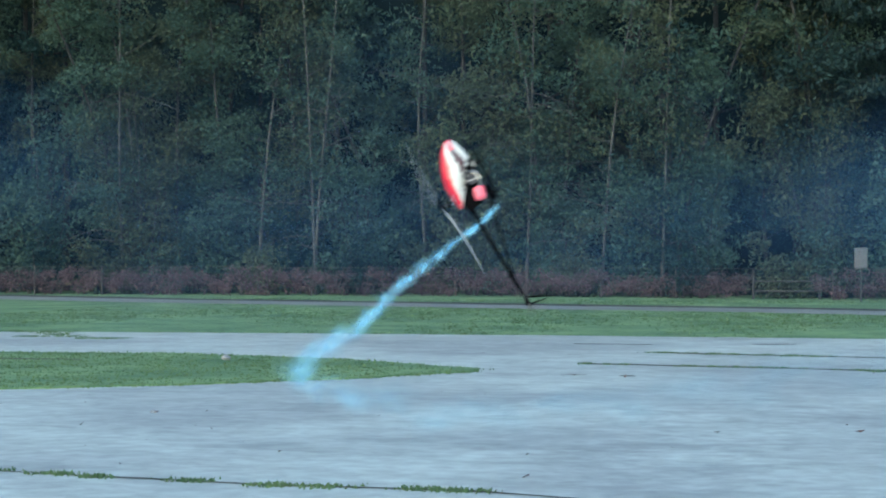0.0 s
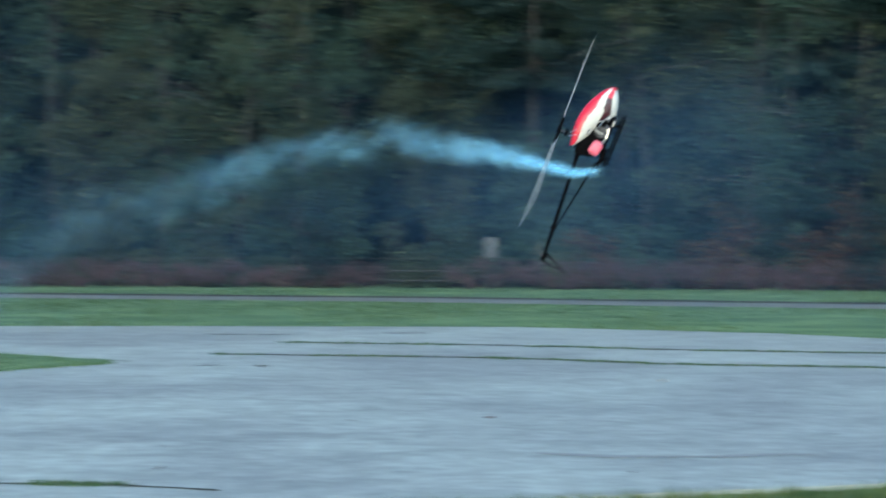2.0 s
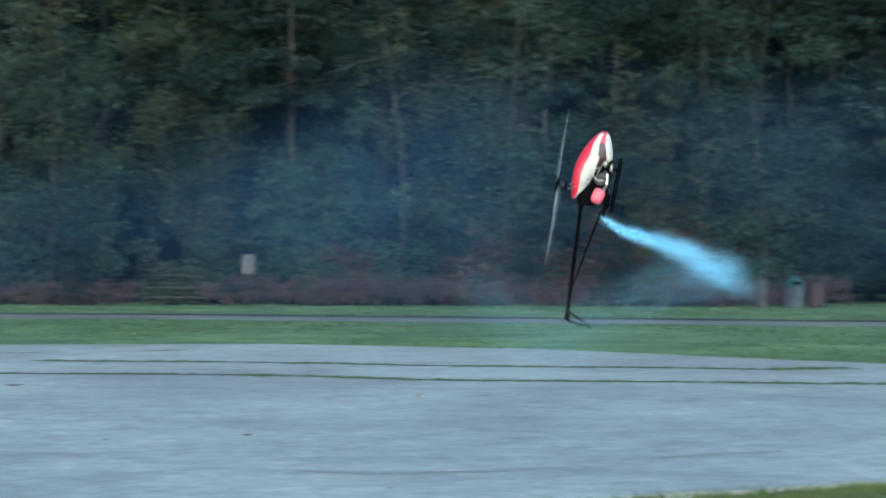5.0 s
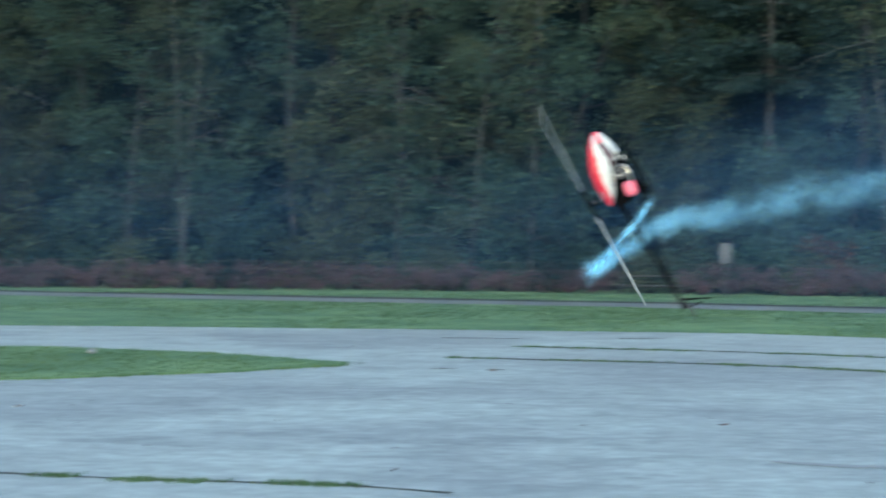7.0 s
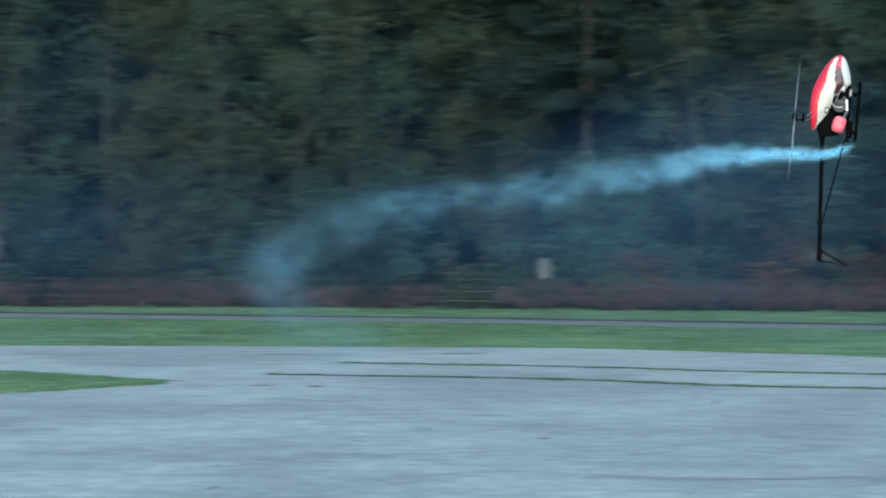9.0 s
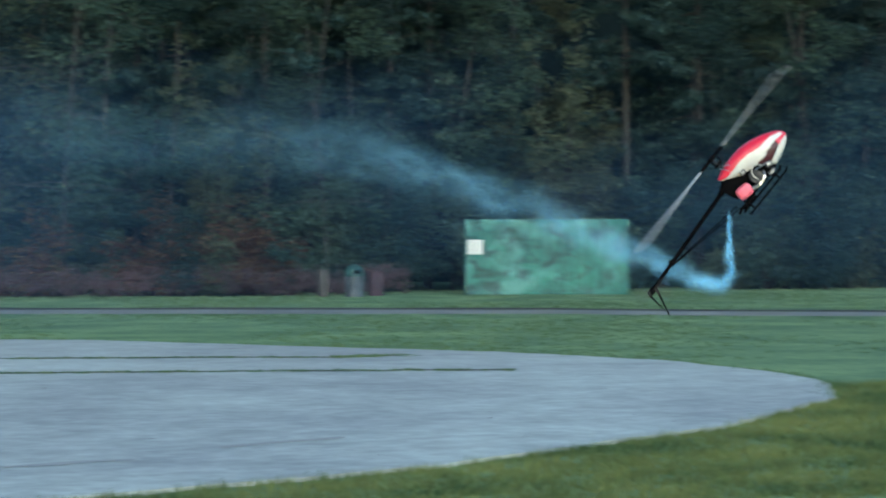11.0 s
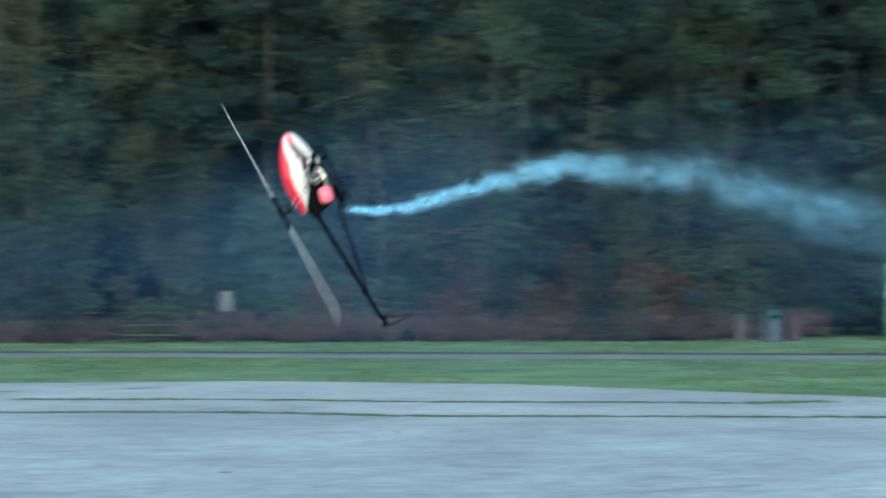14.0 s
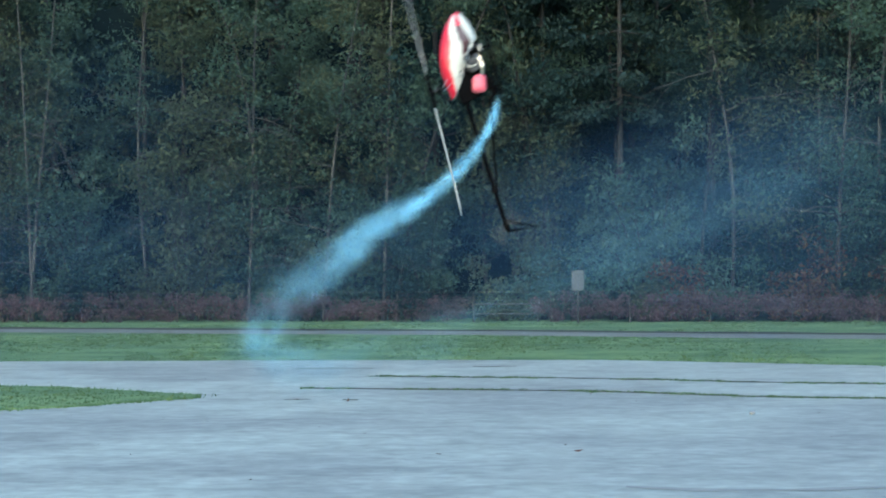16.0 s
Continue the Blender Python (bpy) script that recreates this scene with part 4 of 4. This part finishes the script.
# ---------------------------------------------------------------- what moves
FLIGHT = (
    (0, (-3.240, 15.662, 2.448), (-2.596, 15.781, 1.137)),
    (0.5, (-2.458, 15.743, 2.736), (-2.116, 15.793, 1.355)),
    (1, (-1.314, 15.817, 2.934), (-1.381, 15.811, 1.491)),
    (1.5, (-0.119, 15.806, 2.947), (-0.434, 15.800, 1.524)),
    (2, (0.979, 15.708, 2.765), (0.413, 15.733, 1.413)),
    (2.5, (2.186, 15.515, 2.355), (1.449, 15.601, 1.095)),
    (3, (3.114, 15.281, 1.885), (2.138, 15.448, 0.871)),
    (3.4, (3.658, 15.137, 1.675), (2.590, 15.339, 0.768)),
    (3.8, (3.841, 15.063, 1.731), (2.845, 15.253, 0.788)),
    (4.2, (3.712, 15.042, 1.956), (2.904, 15.189, 0.888)),
    (4.6, (3.323, 15.052, 2.254), (2.769, 15.143, 1.024)),
    (5, (2.725, 15.076, 2.527), (2.443, 15.113, 1.155)),
    (5.5, (1.760, 15.093, 2.684), (1.768, 15.092, 1.244)),
    (6, (0.704, 15.093, 2.683), (0.946, 15.079, 1.268)),
    (6.5, (-0.511, 15.012, 2.486), (0.046, 15.020, 1.155)),
    (7, (-0.971, 14.899, 2.411), (-0.324, 14.927, 1.172)),
    (7.5, (-0.902, 14.811, 2.519), (-0.089, 14.838, 1.355)),
    (8, (-0.370, 14.740, 2.724), (0.097, 14.744, 1.385)),
    (8.5, (0.827, 14.626, 2.982), (1.026, 14.613, 1.555)),
    (9, (2.117, 14.397, 3.045), (1.971, 14.418, 1.620)),
    (9.5, (3.552, 14.011, 2.994), (3.204, 14.094, 1.576)),
    (10, (4.611, 13.594, 2.792), (4.145, 13.743, 1.422)),
    (10.4, (5.45, 13.15, 2.62), (4.82, 13.4, 1.3)),
    (10.8, (6.25, 12.7, 2.45), (5.42, 13.05, 1.2)),
    (11.2, (6.75, 12.35, 2.28), (5.75, 12.75, 1.13)),
    (11.6, (6.75, 12.25, 2.22), (5.68, 12.7, 1.13)),
    (12, (6.1, 12.5, 2.33), (5.08, 12.9, 1.2)),
    (12.5, (4.734, 13.003, 2.633), (4.115, 13.212, 1.331)),
    (13, (3.572, 13.259, 2.913), (3.526, 13.272, 1.457)),
    (13.5, (2.006, 13.477, 2.943), (2.405, 13.411, 1.553)),
    (14, (0.410, 13.511, 2.657), (1.070, 13.475, 1.375)),
    (14.5, (-1.086, 13.365, 2.338), (-0.301, 13.406, 1.125)),
    (15, (-1.504, 13.215, 2.505), (-0.745, 13.279, 1.300)),
    (15.5, (-1.271, 13.129, 2.940), (-0.665, 13.174, 1.641)),
    (16, (-0.786, 13.057, 3.286), (-0.451, 13.073, 1.854)),
)


def heli_pose(nose, tail):
    """Nose up along the line from tail to nose, rotor side to the left of the line of sight."""
    nose, tail = Vector(nose), Vector(tail)
    f = (nose - tail).normalized()
    v = Vector((nose.x, nose.y, 0)).normalized()
    u = f.cross(v).normalized()
    s = u.cross(f)
    return Matrix.Translation(nose) @ Matrix((f, s, u)).transposed().to_4x4()


# how far the rotor's wash throws the smoke given off at each time, in metres to the right and up, every 0.3 s from -1.2 s
BLOWN_RIGHT = (-1.2, -1.65, -1.81, -1.15, -1.21, -0.92, -0.5, -0.43, -0.01, 0.05, 0.03, -0.12, -0.76, -0.71, -0.64, -0.57, -0.16, 0.22, 0.26, 0.11, 0.02, -0.0, 0.0, 0.01, 0.03, 0.03, -0.32, -1.1, -1.5, -1.67, -0.99, -0.11, 0.01, 0.01, -0.01, -0.03, -0.03, 0.03, 0.14, 0.3, 0.46, 0.5, 0.2, 0.06, 0.21, 0.13, 0.0, -0.01, 0.0, -0.0, -0.01, 0.03, 0.07, -0.82, -1.25, -0.8, -0.51, -0.31)
BLOWN_UP = (-1.29, -1.27, -0.92, -0.67, -0.52, -0.29, -0.17, 0.05, 0.18, 0.08, 0.06, 0.1, 0.41, 0.35, -0.22, -0.09, 0.33, 0.33, 0.19, 0.16, 0.12, 0.11, 0.18, 0.06, 0.04, -0.01, -0.14, -0.88, -0.55, -0.44, -0.06, 0.0, 0.01, 0.06, 0.1, 0.06, 0.09, 0.04, -0.11, -0.34, -0.61, -0.79, -0.6, -0.41, -0.3, -0.02, 0.09, 0.01, 0.11, 0.15, 0.08, -0.1, -0.39, -0.9, -0.88, -0.59, -0.48, -0.45)


# the blades' angle to the boom every half second
ROTOR_ANGLE = (60, 35, 15, 10, 30, 50, 62, 40, 10, 30, 60, 68, 5, 10, 15, 30, 8, 10, 72, 72, 72, 40, 10, 30, 60, 72, 55, 8, 12, 15, 10, 15, 10)
# how far the helicopter is rolled about its boom, with its rotor towards the viewer: seconds, degrees
BANK = ((0, 5), (1, 0), (2, 6), (2.5, 13), (3.2, 14), (4.5, 7), (5.5, 2), (6.2, 2), (7, 5), (7.5, 6), (8.2, 3), (9, 2), (9.5, 6), (10.2, 9), (11.5, 13), (12.5, 11), (13, 3), (13.5, 3), (14, 5), (15, 5), (16, 3))


def nozzle_track():
    """Where the nozzle is, how far the wash throws its smoke, and which way its jet points, from 4 s before the start."""
    times = np.arange(-4.0, 16.01, 0.05)
    t = np.array([r[0] for r in FLIGHT])
    cols = np.array([[*r[1], *r[2]] for r in FLIGHT])
    def glide(q):
        i = int(np.clip(np.searchsorted(t, q) - 1, 0, len(t) - 2))
        d = lambda j: (cols[min(j + 1, len(t) - 1)] - cols[max(j - 1, 0)]) / (t[min(j + 1, len(t) - 1)] - t[max(j - 1, 0)])
        h = t[i + 1] - t[i]
        s = (q - t[i]) / h
        return (2 * s**3 - 3 * s * s + 1) * cols[i] + (s**3 - 2 * s * s + s) * h * d(i) + (3 * s * s - 2 * s**3) * cols[i + 1] + (s**3 - s * s) * h * d(i + 1)
    shift = glide(0.0) - glide(15.4)
    drift = np.array([2.5, 0, 0.3, 2.5, 0, 0.3])
    rows = np.array([glide(q) if q >= 0 else glide(q + 15.4) + shift + drift * max(0, -q - 0.6) for q in times])
    nose, tail = rows[:, :3], rows[:, 3:]
    place, jet = [], []
    for a, b in zip(rows[:, :3], rows[:, 3:]):
        m = heli_pose(a, b)
        place.append(m @ Vector((-0.645, -0.06, -0.116)))
        jet.append(m.to_3x3() @ Vector((-0.8, 0, -0.5)))
    knots = -1.2 + 0.3 * np.arange(len(BLOWN_UP))
    wash = np.c_[np.interp(times, knots, BLOWN_RIGHT), np.zeros(len(times)), np.interp(times, knots, BLOWN_UP)]
    ker = np.hanning(5) / np.hanning(5).sum()
    wash = np.stack([np.convolve(np.pad(wash[:, k], 2, "edge"), ker, "valid") for k in range(3)], 1)
    return times, np.array(place), wash, np.array(jet)


def motions():
    walk(HELI, [(t, heli_pose(a, b) @ pose(0, 0, 0, np.interp(t, *zip(*BANK)))) for t, a, b in FLIGHT])
    steps = range(0, 481)
    # the two blades look alike after half a turn: between the half seconds the rotor makes up whole half turns
    turn = [ROTOR_ANGLE[0]]
    for a, b in zip(ROTOR_ANGLE, ROTOR_ANGLE[1:]):
        step = (((b - a) + 90 + 600) % 180 - 90 - 600) / 15
        turn += [turn[-1] + step * (k + 1) for k in range(15)]
    walk(ROTOR, [(i / 30, pose(-0.47, 0, 0.275, 0, 0, turn[i])) for i in steps])
    walk(TAIL_ROTOR, [(i / 30, pose(-1.445, -0.05, 0, 0, 83 * i, 0)) for i in steps])
    times, place, wash, jet = nozzle_track()
    def at(q, lag):
        f = lambda table: np.array([np.interp(q - lag, times, table[:, k]) for k in range(3)])
        p = f(place) + f(jet) * 0.13 * (1 - math.exp(-lag / 0.06)) + f(wash) * (1 - math.exp(-((lag / 0.18) ** 1.5)))
        p[2] = max(p[2], 0.12)
        return Vector(p)
    for i, (ob, lag) in enumerate(zip(PUFFS, LAGS)):
        rows, size = [], 0.42 * ob.scale.y * min(1, lag / 0.7)
        side = Vector((0, size * math.sin(i * 2.4), size * math.cos(i * 4.1)))
        for q in np.arange(0, 16.01, 0.2):
            d = at(q, max(lag - 0.06, 0)) - at(q, lag + 0.06)
            turn = d.to_track_quat("X", "Z").to_matrix().to_4x4() if d.length > 1e-3 else Matrix.Identity(4)
            rows.append((q, Matrix.Translation(at(q, lag)) @ turn @ Matrix.Translation(side)))
        keep_scale = ob.scale.copy()
        walk(ob, rows)
        ob.scale = keep_scale


motions()
